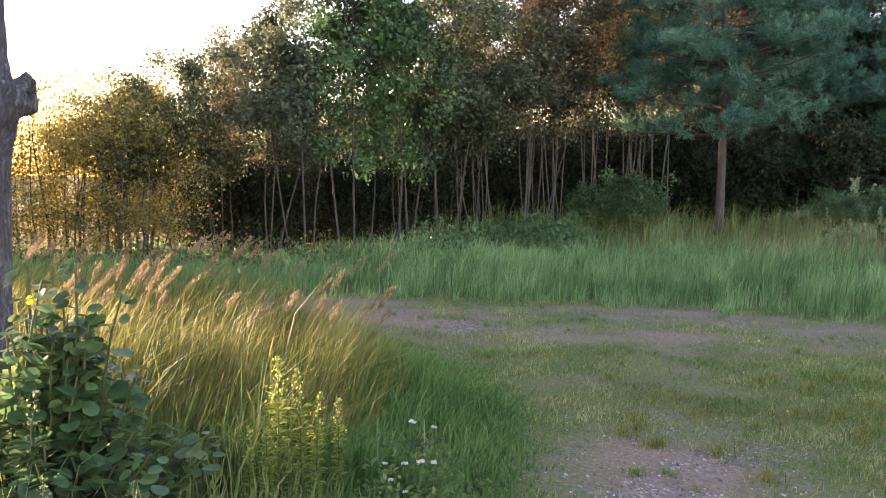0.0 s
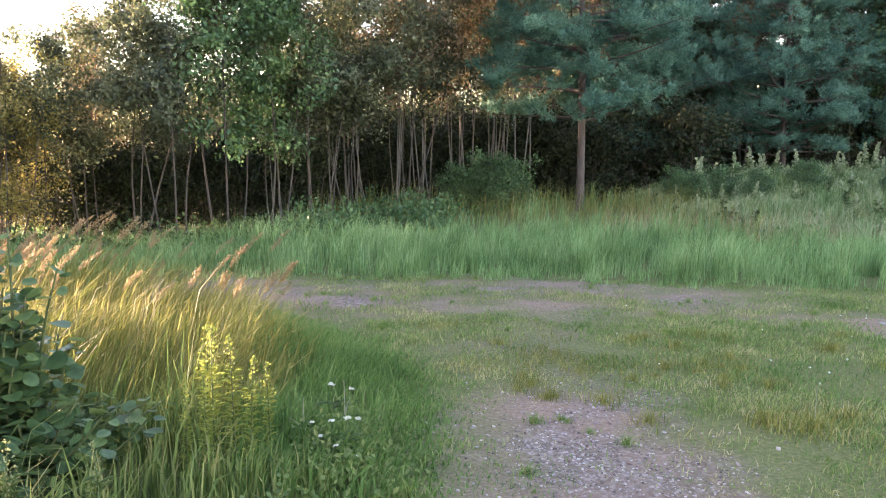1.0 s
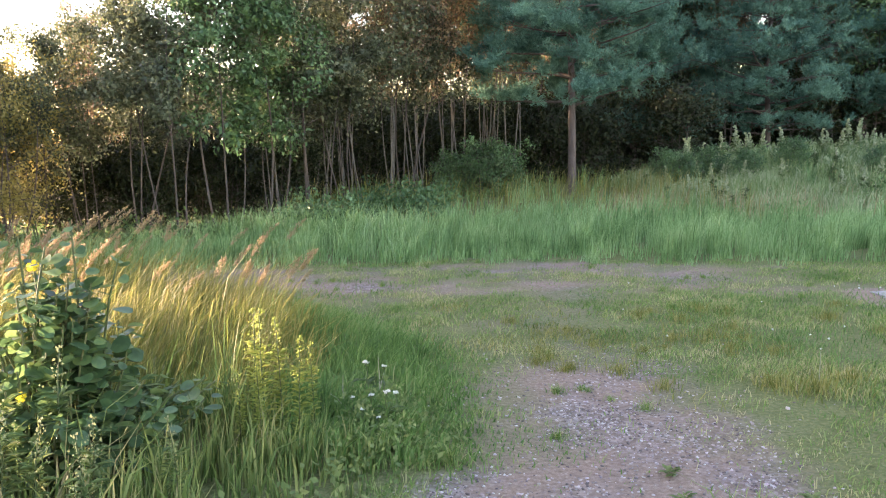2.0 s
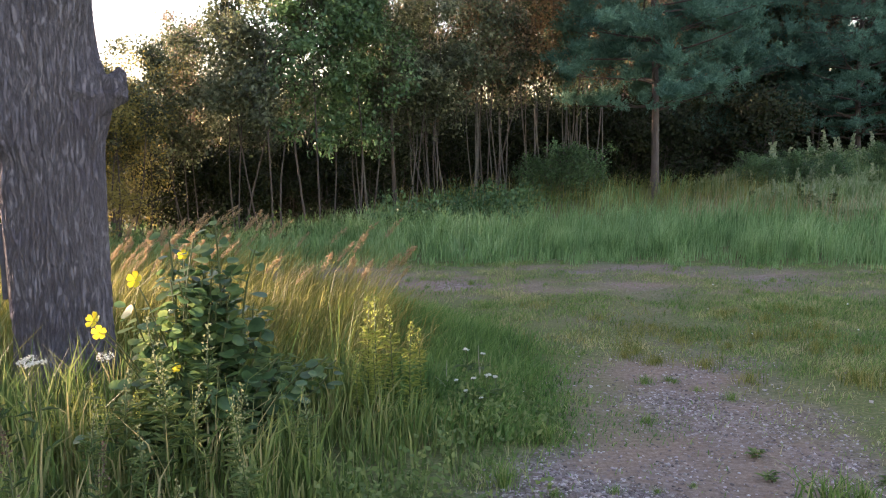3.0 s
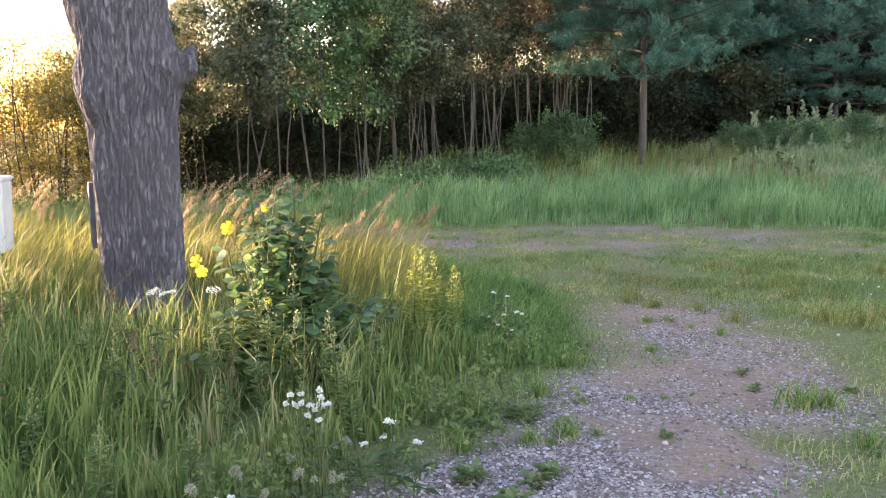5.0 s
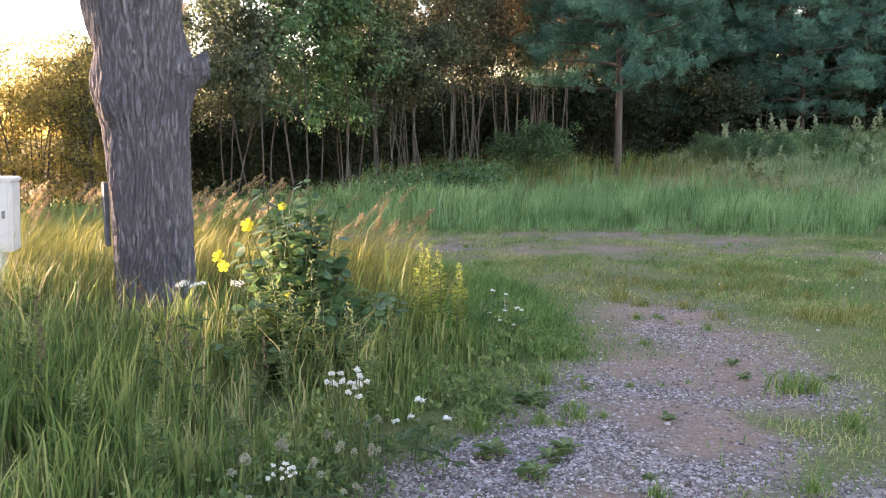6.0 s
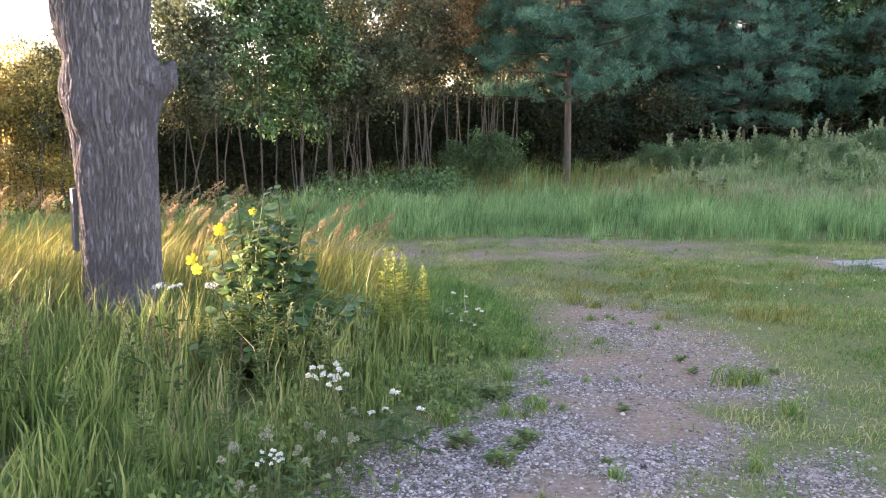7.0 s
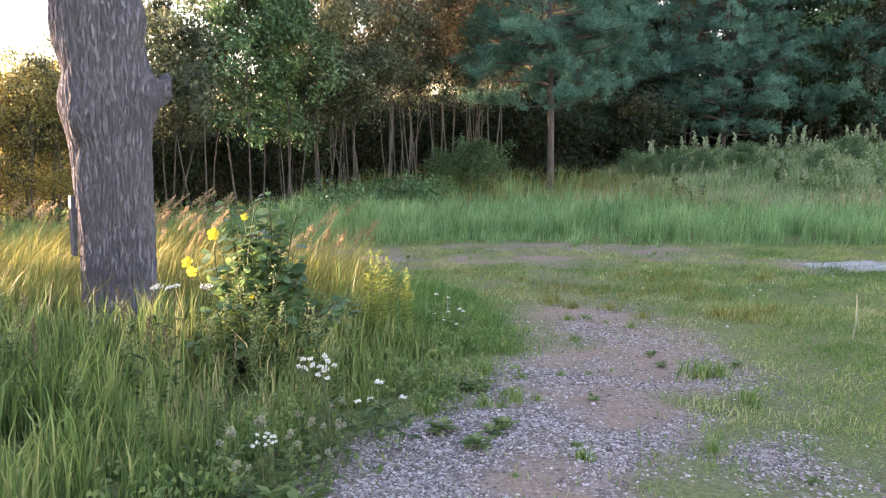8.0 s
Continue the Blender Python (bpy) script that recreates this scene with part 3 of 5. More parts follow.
def build_maple():
    rng = np.random.default_rng(31)
    tree = new("maple_tree")
    tree.location = (*TRUNK, 0)
    tagged(tree, "old maple with furrowed grey bark, burls and a branch stub", "tree")
    # radius by height and direction, with burls
    zs = np.concatenate([np.linspace(-0.15, 3.2, 240), np.linspace(3.25, 5.2, 20)])
    n = 320
    th = np.linspace(0, 2 * math.pi, n, endpoint=False)
    Z, T = np.meshgrid(zs, th, indexing="ij")
    r = np.interp(Z, [-0.15, 0.1, 0.4, 1.0, 1.6, 2.0, 2.4, 2.9, 5.2], [0.33, 0.285, 0.257, 0.265, 0.282, 0.295, 0.303, 0.303, 0.28])
    r = r + 0.02 * np.sin(3 * T + 0.8 + Z * 0.3) + 0.012 * np.sin(5 * T - Z)

    def burl(t0, z0, wt, wz, h):
        d = (T - t0 + math.pi) % (2 * math.pi) - math.pi
        return h * np.exp(-(d / wt) ** 2 - ((Z - z0) / wz) ** 2)

    r = r + burl(radians(205), 1.72, 0.45, 0.17, 0.042) - burl(radians(205), 1.98, 0.4, 0.08, 0.03) + burl(radians(250), 1.62, 0.35, 0.14, 0.045) - burl(radians(250), 1.42, 0.3, 0.07, 0.025)
    r = r + burl(radians(205), 2.28, 0.55, 0.17, 0.030) + burl(radians(200), 2.75, 0.6, 0.2, 0.015) + burl(radians(10), 1.80, 0.46, 0.22, 0.095) + burl(radians(52), 1.6, 0.42, 2.2, 0.045) + burl(radians(345), 2.35, 0.4, 0.14, 0.05)
    # furrows run up the trunk and wander
    fur = np.abs(np.sin(T * 17 + 1.5 * np.sin(Z * 1.9 + T * 2) + 1.0 * np.sin(Z * 5.3 + T * 5) + 0.5 * np.sin(Z * 13 - T * 9)))
    fur2 = np.abs(np.sin(T * 29 - 1.4 * np.sin(Z * 2.7 - T * 3) + 0.9 * np.sin(Z * 9 + T * 4)))
    breaks = np.clip(np.sin(Z * 31 + 5 * np.sin(T * 6) + 3 * np.sin(T * 17)) * 0.5 + 0.5, 0, 1) ** 6
    r = r + 0.013 * fur ** 0.5 + 0.008 * fur2 ** 0.7 - 0.005 * breaks - 0.013 + rng.normal(0, 0.0012, r.shape)
    V = np.stack([r * np.cos(T) + np.interp(Z, [0, 0.3, 1.3, 2.2, 5.2], [0.000, -0.002, -0.015, -0.045, -0.18]), r * np.sin(T), Z], -1).reshape(-1, 3)
    i = (np.arange(len(zs) - 1)[:, None] * n + np.arange(n)[None])
    j = (np.arange(len(zs) - 1)[:, None] * n + (np.arange(n)[None] + 1) % n)
    F = np.stack([i, j, j + n, i + n], -1).reshape(-1, 4)
    part("trunk", mesh_np("trunk", V, [F], True), M_BARK, tree)
    # the stub of a broken branch
    a = radians(13)
    d = np.array([math.cos(a), math.sin(a), 0.12])
    V, F = [], []
    prof = [(0.20, 0.18), (0.28, 0.155), (0.34, 0.125), (0.385, 0.105), (0.42, 0.095), (0.45, 0.078), (0.442, 0.052), (0.40, 0.036), (0.37, 0.012)]
    s1, s2 = np.array([-math.sin(a), math.cos(a), 0]), np.array([0, 0, 1.0])
    for k, (q, rad) in enumerate(prof):
        for m in range(24):
            t = 2 * math.pi * m / 24
            rr = rad * (1 + 0.20 * math.sin(3 * t + 0.7 * k) + 0.12 * math.sin(7 * t - k) + rng.normal(0, 0.07))
            V.append(d * q + s1 * math.cos(t) * rr + s2 * math.sin(t) * rr * (1.05 if k > 3 else 0.9) + [0, 0, 1.76 + 0.05 * smooth(0.25, 0.45, q)])
    for k in range(len(prof) - 1):
        for m in range(24):
            F.append((k * 24 + m, k * 24 + (m + 1) % 24, (k + 1) * 24 + (m + 1) % 24, (k + 1) * 24 + m))
    part("branch_stub", mesh_np("branch_stub", V, [F], True), M_BARK, tree, "knotty broken branch stub with a dark hollow")
    # limbs and crown far overhead
    C = []
    for k in range(9):
        az, z = k * 0.72 + rng.uniform(-0.2, 0.2), rng.uniform(4.2, 5.1)
        e = (math.cos(az) * rng.uniform(2, 3.6), math.sin(az) * rng.uniform(2, 3.6), z + rng.uniform(2, 4.5))
        lp = curve_pts(rng, (0.06, 0, z - 0.2), e, 7, 0.2)
        V, F = tube(lp, np.linspace(0.13, 0.02, 7), 8)
        part("limb", mesh_np("limb", V, [F], True), M_BARK, tree)
        for q in range(16):
            c = lp[0] + (lp[-1] - lp[0]) * rng.uniform(0.35, 1.1) + rng.normal(0, 0.6, 3)
            C.append(c + rng.normal(0, 0.25, (14, 3)))
    C = np.concatenate(C)
    V, F = leaves(rng, C[C[:, 2] > 4.2], 0.13, aspect=0.9)
    part("crown", mesh_np("crown", V, [F]), M_LEAF_FRESH, tree)
    return tree


build_maple()


def bevel_box(sx, sy, sz, bev=0.006):
    bm = bmesh.new()
    bmesh.ops.create_cube(bm, size=1)
    bmesh.ops.scale(bm, vec=(sx, sy, sz), verts=bm.verts)
    bmesh.ops.bevel(bm, geom=bm.edges[:], offset=bev, segments=2, affect="EDGES")
    return bm


def plain_mat(name, c1, c2, scale, rough=0.7, bump=0.002, gloss=0.4):
    m, n, l, p = mat(name)
    t = noise_tex(n, l, scale, 6, 0.7)
    r = ramp(n, [(0.3, c1), (0.7, c2)])
    l.new(t.outputs["Fac"], r.inputs["Fac"])
    l.new(r.outputs["Color"], p.inputs["Base Color"])
    p.inputs["Roughness"].default_value, p.inputs["Specular IOR Level"].default_value = rough, gloss
    b = n.new("ShaderNodeBump")
    b.inputs["Distance"].default_value = bump
    l.new(t.outputs["Fac"], b.inputs["Height"])
    l.new(b.outputs[0], p.inputs["Normal"])
    return m


M_WHITE = plain_mat("weathered_white_paint", (0.66, 0.65, 0.66), (0.78, 0.77, 0.78), 9, 0.5, 0.0006)
M_BOARD = plain_mat("weathered_board", (0.06, 0.06, 0.075), (0.13, 0.13, 0.155), 24, 0.85, 0.003)
M_CONCRETE = plain_mat("weathered_concrete", (0.20, 0.185, 0.17), (0.42, 0.40, 0.37), 9, 0.9, 0.004)
M_STEEL = plain_mat("dull_steel", (0.2, 0.19, 0.18), (0.32, 0.31, 0.30), 40, 0.5, 0.0005)


def build_box():
    """White cabinet on a narrow post in the grass."""
    box = new("utility_box")
    box.matrix_basis = pose(-4.00, 5.62, float(ground_z(-4.00, 5.62)), 0, 2.5, 12)
    tagged(box, "white painted metal cabinet on a post in the tall grass", "utility box")
    for name, bm, z, m in (("post", bevel_box(0.20, 0.14, 0.60, 0.008), 0.20, M_WHITE), ("body", bevel_box(0.36, 0.26, 0.55, 0.012), 0.74, M_WHITE),
                           ("lid", bevel_box(0.385, 0.285, 0.035, 0.01), 1.03, M_WHITE), ("door", bevel_box(0.31, 0.012, 0.47, 0.004), 0.74, M_WHITE)):
        ob = part(name, bm, m, box)
        ob.location = (0, -0.136 if name == "door" else 0, z)
    latch = part("latch", bevel_box(0.02, 0.02, 0.06, 0.004), M_STEEL, box, "small dull steel latch")
    latch.location = (0.12, -0.15, 0.76)


def build_plank():
    a = radians(203)
    x, y = TRUNK[0] + 0.285 * math.cos(a), TRUNK[1] + 0.285 * math.sin(a)
    plank = part("plank", bevel_box(0.03, 0.12, 0.44, 0.003), M_BOARD)
    plank.matrix_basis = pose(x, y, 0.86, 0, 0, math.degrees(a) + 4)
    tagged(plank, "short weathered grey board nailed to the maple trunk", "board")


def build_slabs():
    slab = tagged(new("concrete_slab"), "pale weathered concrete slab sunk in the turf", "slab", "slabs beside the track")
    body = part("slab_body", bevel_box(1.0, 0.36, 0.08, 0.012), M_CONCRETE, slab)
    body.location = (0, 0, 0.0)
    spots = [(5.05, 8.10, 4), (6.08, 8.05, 2), (7.1, 8.06, -2), (5.35, 7.66, 3), (6.37, 7.62, 1), (7.4, 7.6, 2)]
    for k, (x, y, r) in enumerate(spots):
        m = pose(x, y, float(ground_z(x, y)) - 0.016, 0.8, -0.9, r)
        if k == 0:
            slab.matrix_basis = m
        else:
            copy_thing(slab, m)


build_box()
build_plank()
build_slabs()


# ---- grass ----
def scatter(rng, n, x0, x1, y0, y1, keep):
    x, y = rng.uniform(x0, x1, n), rng.uniform(y0, y1, n)
    k = rng.uniform(0, 1, n) < keep(x, y)
    return x[k], y[k]


def sward(name, label, x, y, h, w, material, lean, spread=0.28, droop=0.3, seed=0):
    rng = np.random.default_rng(seed)
    V, F = blades(rng, at_ground(x, y) - [0, 0, 0.01], h, w, lean, spread, droop)
    ob = part(name, mesh_np(name, V, F), material)
    return tagged(ob, label, "grass", kind="stuff")


def in_tall(x, y):
    d = tall_edge(y) - x
    return smooth(-0.05, 0.35, d)


def build_grass():
    rng = np.random.default_rng(41)
    tx, ty = TRUNK
    off_trunk = lambda x, y: (np.hypot(x - tx, y - ty) > 0.30) * (1 - 0.85 * (np.hypot(x + 1.30, y - 3.9) < 0.50))
    # green verge in front of the maple
    def clumped(n, per, sig, x0, x1, y0, y1, keep):
        cx, cy = scatter(rng, n, x0, x1, y0, y1, keep)
        size = np.repeat(rng.uniform(0.6, 1.3, len(cx)), per)
        return np.repeat(cx, per) + rng.normal(0, sig, len(cx) * per), np.repeat(cy, per) + rng.normal(0, sig, len(cx) * per), size

    x, y, big = clumped(6200, 11, 0.035, -5.5, 0.4, -0.5, 5.4, lambda x, y: in_tall(x, y) * (1 - smooth(4.5, 5.1, y) * smooth(-2.3, -1.8, x)) * off_trunk(x, y) * np.clip(0.6 + 0.4 * vnoise(x, y, 1.5, 4) + 0.6 * vnoise(x, y, 4.3, 24), 0.08, 1))
    h = (0.14 + 0.29 * smooth(0.1, 1.2, tall_edge(y) - x)) * big * rng.uniform(0.55, 1.25, len(x)) * (1 + 0.25 * vnoise(x, y, 1.1, 8) + 0.2 * vnoise(x, y, 3.7, 25))
    sward("grass_verge", "tall green grass with dry stalks beside the gravel", x, y, h, rng.uniform(0.006, 0.014, len(x)), M_GRASS, (0.05, 0.0), 0.20, 0.3, 1)
    # dry, sunlit grass behind it
    dryness = lambda x, y: smooth(0.45, 0.95, tall_edge(y) - x + 0.12 * vnoise(x, y, 2.0, 3) + 0.5 * smooth(7.2, 8.0, y))
    x, y, big = clumped(7400, 10, 0.05, -9.5, 0.3, 4.4, 10.2, lambda x, y: dryness(x, y) * smooth(4.4, 5.0, y) * off_trunk(x, y) * np.clip(0.62 + 0.3 * vnoise(x, y, 1.2, 5) + 0.6 * vnoise(x, y, 3.9, 26), 0.06, 1))
    h = (0.22 + 0.30 * smooth(0.0, 1.1, tall_edge(y) - x)) * big * rng.uniform(0.6, 1.3, len(x)) * (1 + 0.25 * vnoise(x, y, 0.9, 3) + 0.2 * vnoise(x, y, 3.3, 27))
    sward("dry_grass", "tall straw-coloured grass leaning in the evening sun", x, y, h, rng.uniform(0.004, 0.010, len(x)), M_GRASS_DRY, (0.46, -0.08), 0.20, 0.4, 2)
    x, y = scatter(rng, 34000, -1.8, 0.95, 4.0, 8.3, lambda x, y: smooth(-0.75, 0.15, tall_edge(y) - x) * (1 - dryness(x, y)) * np.clip(0.7 + 0.5 * vnoise(x, y, 2.4, 28), 0.15, 1))
    sward("lush_grass", "lush green grass between the dry grass and the yard", x, y, (0.035 + 0.20 * smooth(-0.5, 0.6, tall_edge(y) - x)) * (1 + 0.35 * vnoise(x, y, 3.3, 29)) * rng.uniform(0.6, 1.35, len(x)), rng.uniform(0.005, 0.012, len(x)), M_LUSH, (0.16, 0.0), 0.34, 0.3, 9)
    # rougher grass farther west and behind
    x, y = scatter(rng, 26000, -11, -1.3, -6, 5.2, lambda x, y: smooth(0.1, 0.5, tall_edge(y) - x) * ((y < -0.3) | (x < -5.3)))
    sward("side_grass", "tall green grass along the edge of the yard", x, y, rng.uniform(0.2, 0.55, len(x)), rng.uniform(0.006, 0.014, len(x)), M_GRASS, (0.08, 0.0), 0.25, 0.3, 12)
    # bank
    cx, cy = scatter(rng, 9000, -9, 13, 10, 19.5, lambda x, y: smooth(-0.35, 0.35, y - bank_edge(x) + 0.25 * vnoise(x, y, 2.5, 2)) * (1 - 0.93 * smooth(2.6, 4.2, y - bank_edge(x) + 0.5 * vnoise(x, y, 0.9, 14))))
    per = 17
    x, y = np.repeat(cx, per) + rng.normal(0, 0.055, len(cx) * per), np.repeat(cy, per) + rng.normal(0, 0.055, len(cx) * per)
    h = (0.5 + 0.5 * smooth(-5.0, -1.0, x)) * np.repeat(rng.uniform(0.65, 1.35, len(cx)), per) * (0.12 + 0.26 * smooth(-0.1, 0.7, y - bank_edge(x))) * rng.uniform(0.55, 1.3, len(x)) * (1 + 0.25 * vnoise(x, y, 0.8, 6) + 0.2 * vnoise(x, y, 2.3, 7))
    sward("bank_grass", "dense green grass on the bank behind the track", x, y, h, rng.uniform(0.007, 0.015, len(x)), M_GRASS_SLOPE, (0.10, 0.0), 0.22, 0.3, 3)
    # straw-coloured patches and greener ones on the yard
    # The strip near y = 8 puts a band of sunlight into straw colour.
    x, y = scatter(rng, 30000, 0.3, 4.5, 4.4, 8.2, lambda x, y: np.clip(np.exp(-((x - 1.35) / 0.75) ** 2 - ((y - 6.7) / 0.55) ** 2) + 0.8 * np.exp(-((x - 2.5) / 0.5) ** 2 - ((y - 5.05) / 0.3) ** 2) + 0.5 * np.exp(-((x - 0.3) / 0.9) ** 2 - ((y - 8.0) / 0.35) ** 2), 0, 1) * np.clip(0.4 + 0.9 * vnoise(x, y, 3.4, 43), 0, 1))
    sward("straw_turf", "bleached straw-coloured grass on the yard, one strip standing in for sunlight", x, y, 0.06 * rng.uniform(0.5, 1.6, len(x)), rng.uniform(0.004, 0.008, len(x)), M_GRASS_DRY, (0.2, 0.0), 0.6, 0.3, 17)
    x, y = scatter(rng, 60000, 1.6, 8.0, 3.0, 8.4, lambda x, y: smooth(3.9, 4.9, y) * smooth(0.2, 0.9, x - 1.9 + 0.25 * (y - 5.5) * (y < 5.5) + 0.5 * vnoise(x, y, 1.1, 44)) * np.clip(0.45 + 0.8 * vnoise(x, y, 1.9, 45), 0, 1))
    sward("green_turf", "greener patch of short grass on the yard", x, y, 0.05 * rng.uniform(0.5, 1.7, len(x)), rng.uniform(0.004, 0.008, len(x)), M_LUSH, (0.1, 0.0), 0.5, 0.3, 18)
    # thin short turf on the yard
    x, y = scatter(rng, 420000, -1.0, 8.5, -1.5, 11.4, lambda x, y: np.clip(1.1 - 1.15 * bare(x, y) + 0.25 * np.clip(vnoise(x, y, 2.9, 51), 0, 1), 0.05, 1) * (x > tall_edge(y) - 0.1) * (y < bank_edge(x) + 0.1) * np.clip(0.5 + 0.8 * vnoise(x, y, 1.5, 11) + 0.6 * vnoise(x, y, 4.7, 15), 0.06, 1) * np.clip(0.35 + y / 8 + 0.5 * smooth(0.9, 1.6, x), 0.4, 1))
    h = 0.042 * rng.uniform(0.4, 1.5, len(x)) * (1 + 0.45 * vnoise(x, y, 1.3, 12) + 0.35 * vnoise(x, y, 4.1, 13))
    sward("short_turf", "short patchy yellow-green turf on the yard", x, y, h, rng.uniform(0.004, 0.008, len(x)), M_LAWN, (0.1, 0.0), 0.5, 0.3, 4)


build_grass()


# ---- herbs, bush and flowers ----
M_BUSH = leaf_mat("bush_leaf", [(0.1, (0.05, 0.10, 0.04)), (0.5, (0.11, 0.20, 0.075)), (0.9, (0.26, 0.34, 0.11))], 0.42, 0.45, 0.5, "object", 1.2)
M_STEM = leaf_mat("herb_stem", [(0.1, (0.08, 0.12, 0.04)), (0.9, (0.16, 0.17, 0.08))], 0.6, 0.15, 0.3, "object")
M_YELLOW = leaf_mat("yellow_petal", [(0.0, (0.80, 0.62, 0.02)), (1, (0.88, 0.74, 0.05))], 0.5, 0.4, 0.2, "object")
M_PETAL = leaf_mat("white_petal", [(0.0, (0.74, 0.74, 0.66)), (1, (0.84, 0.84, 0.80))], 0.6, 0.3, 0.2)
M_CREAM = leaf_mat("cream_floret", [(0.0, (0.22, 0.26, 0.10)), (1, (0.42, 0.42, 0.22))], 0.7, 0.3, 0.2)
M_HERB = leaf_mat("herb_leaf", [(0.1, (0.09, 0.15, 0.045)), (0.5, (0.17, 0.24, 0.075)), (0.9, (0.29, 0.33, 0.12))], 0.6, 0.45)
M_GOLDEN = leaf_mat("goldenrod_leaf", [(0.1, (0.18, 0.25, 0.05)), (0.5, (0.32, 0.37, 0.075)), (0.9, (0.50, 0.50, 0.12))], 0.6, 0.5)
M_DOCK = leaf_mat("dock_seed", [(0.0, (0.10, 0.068, 0.045)), (1, (0.22, 0.155, 0.105))], 0.8, 0.2, 0.2)
M_PALE = leaf_mat("pale_floret", [(0.1, (0.26, 0.32, 0.17)), (0.6, (0.42, 0.47, 0.29)), (1, (0.60, 0.60, 0.44))], 0.7, 0.4, 0.2)
M_SEED = leaf_mat("seed_head", [(0.0, (0.28, 0.28, 0.18)), (1, (0.48, 0.46, 0.35))], 0.8, 0.2, 0.2)


def round_leaf(n=14, cup=0.16):
    """A rounded, notched leaf of unit length lying along +x, cupped along its midrib."""
    V, F = [(0.05, 0, 0), (0.5, 0, -0.05)], []
    for k in range(n):
        a = -math.pi + 2 * math.pi * (k + 0.5) / n
        rad = 0.5 * (1 - 0.16 * math.exp(-((abs(a) - math.pi) / 0.35) ** 2)) * (1 + 0.06 * math.cos(a)) * (1 + 0.04 * (k % 2))
        x, y = 0.5 + rad * math.cos(a), rad * math.sin(a) * 0.98
        V.append((x, y, cup * abs(y) * 0.9 - 0.16 * x * x))
    for k in range(n - 1):
        F.append((1, 2 + k, 3 + k))
    F += [(1, n + 1, 0), (1, 0, 2)]
    return mesh_np("leaf", V, [F], True)


def aim(ob, p, d, size, roll=0.0):
    """Place a unit part lying along +x at p, pointing along d, its top facing up."""
    d = Vector(d).normalized()
    side = Vector((0, 0, 1)).cross(d)
    side = side.normalized() if side.length > 1e-3 else Vector((0, 1, 0))
    up = d.cross(side)
    m = Matrix((d, side, up)).transposed().to_4x4() @ Matrix.Rotation(roll, 4, "X")
    ob.matrix_basis = Matrix.Translation(p) @ m @ Matrix.Scale(size, 4)


def petal_mesh(w=0.9):
    V = [(0, 0, 0), (0.3, 0.22 * w, 0.06), (0.3, -0.22 * w, 0.06), (0.7, 0.46 * w, 0.20), (0.7, 0, 0.13), (0.7, -0.46 * w, 0.20), (0.98, 0.28 * w, 0.33), (0.95, 0, 0.26), (0.98, -0.28 * w, 0.33)]
    F = [(0, 2, 4), (0, 4, 1), (1, 4, 3), (2, 5, 4), (3, 4, 7), (3, 7, 6), (4, 5, 8), (4, 8, 7)]
    return mesh_np("petal", V, [F], True)


def flower(parent, p, d, size, petals, material, pm, label):
    """A flower of broad petals round a small cup, facing d."""
    cup = [(0.09 * math.cos(t), 0.09 * math.sin(t), z) for z in (-0.12, 0.05) for t in (0, 1.05, 2.09, 3.14, 4.19, 5.24)]
    F = [(k, (k + 1) % 6, 6 + (k + 1) % 6, 6 + k) for k in range(6)]
    f = part("flower", mesh_np("flower_cup", cup, [F], True), M_STEM, parent, label)
    q = Vector(d).to_track_quat("Z", "Y").to_matrix().to_4x4()
    f.matrix_basis = Matrix.Translation(p) @ q @ Matrix.Scale(size, 4)
    for k in range(petals):
        o = part("petal", pm, material, f)
        o.matrix_basis = Matrix.Rotation(6.283 * k / petals + 0.3, 4, "Z")
    return f


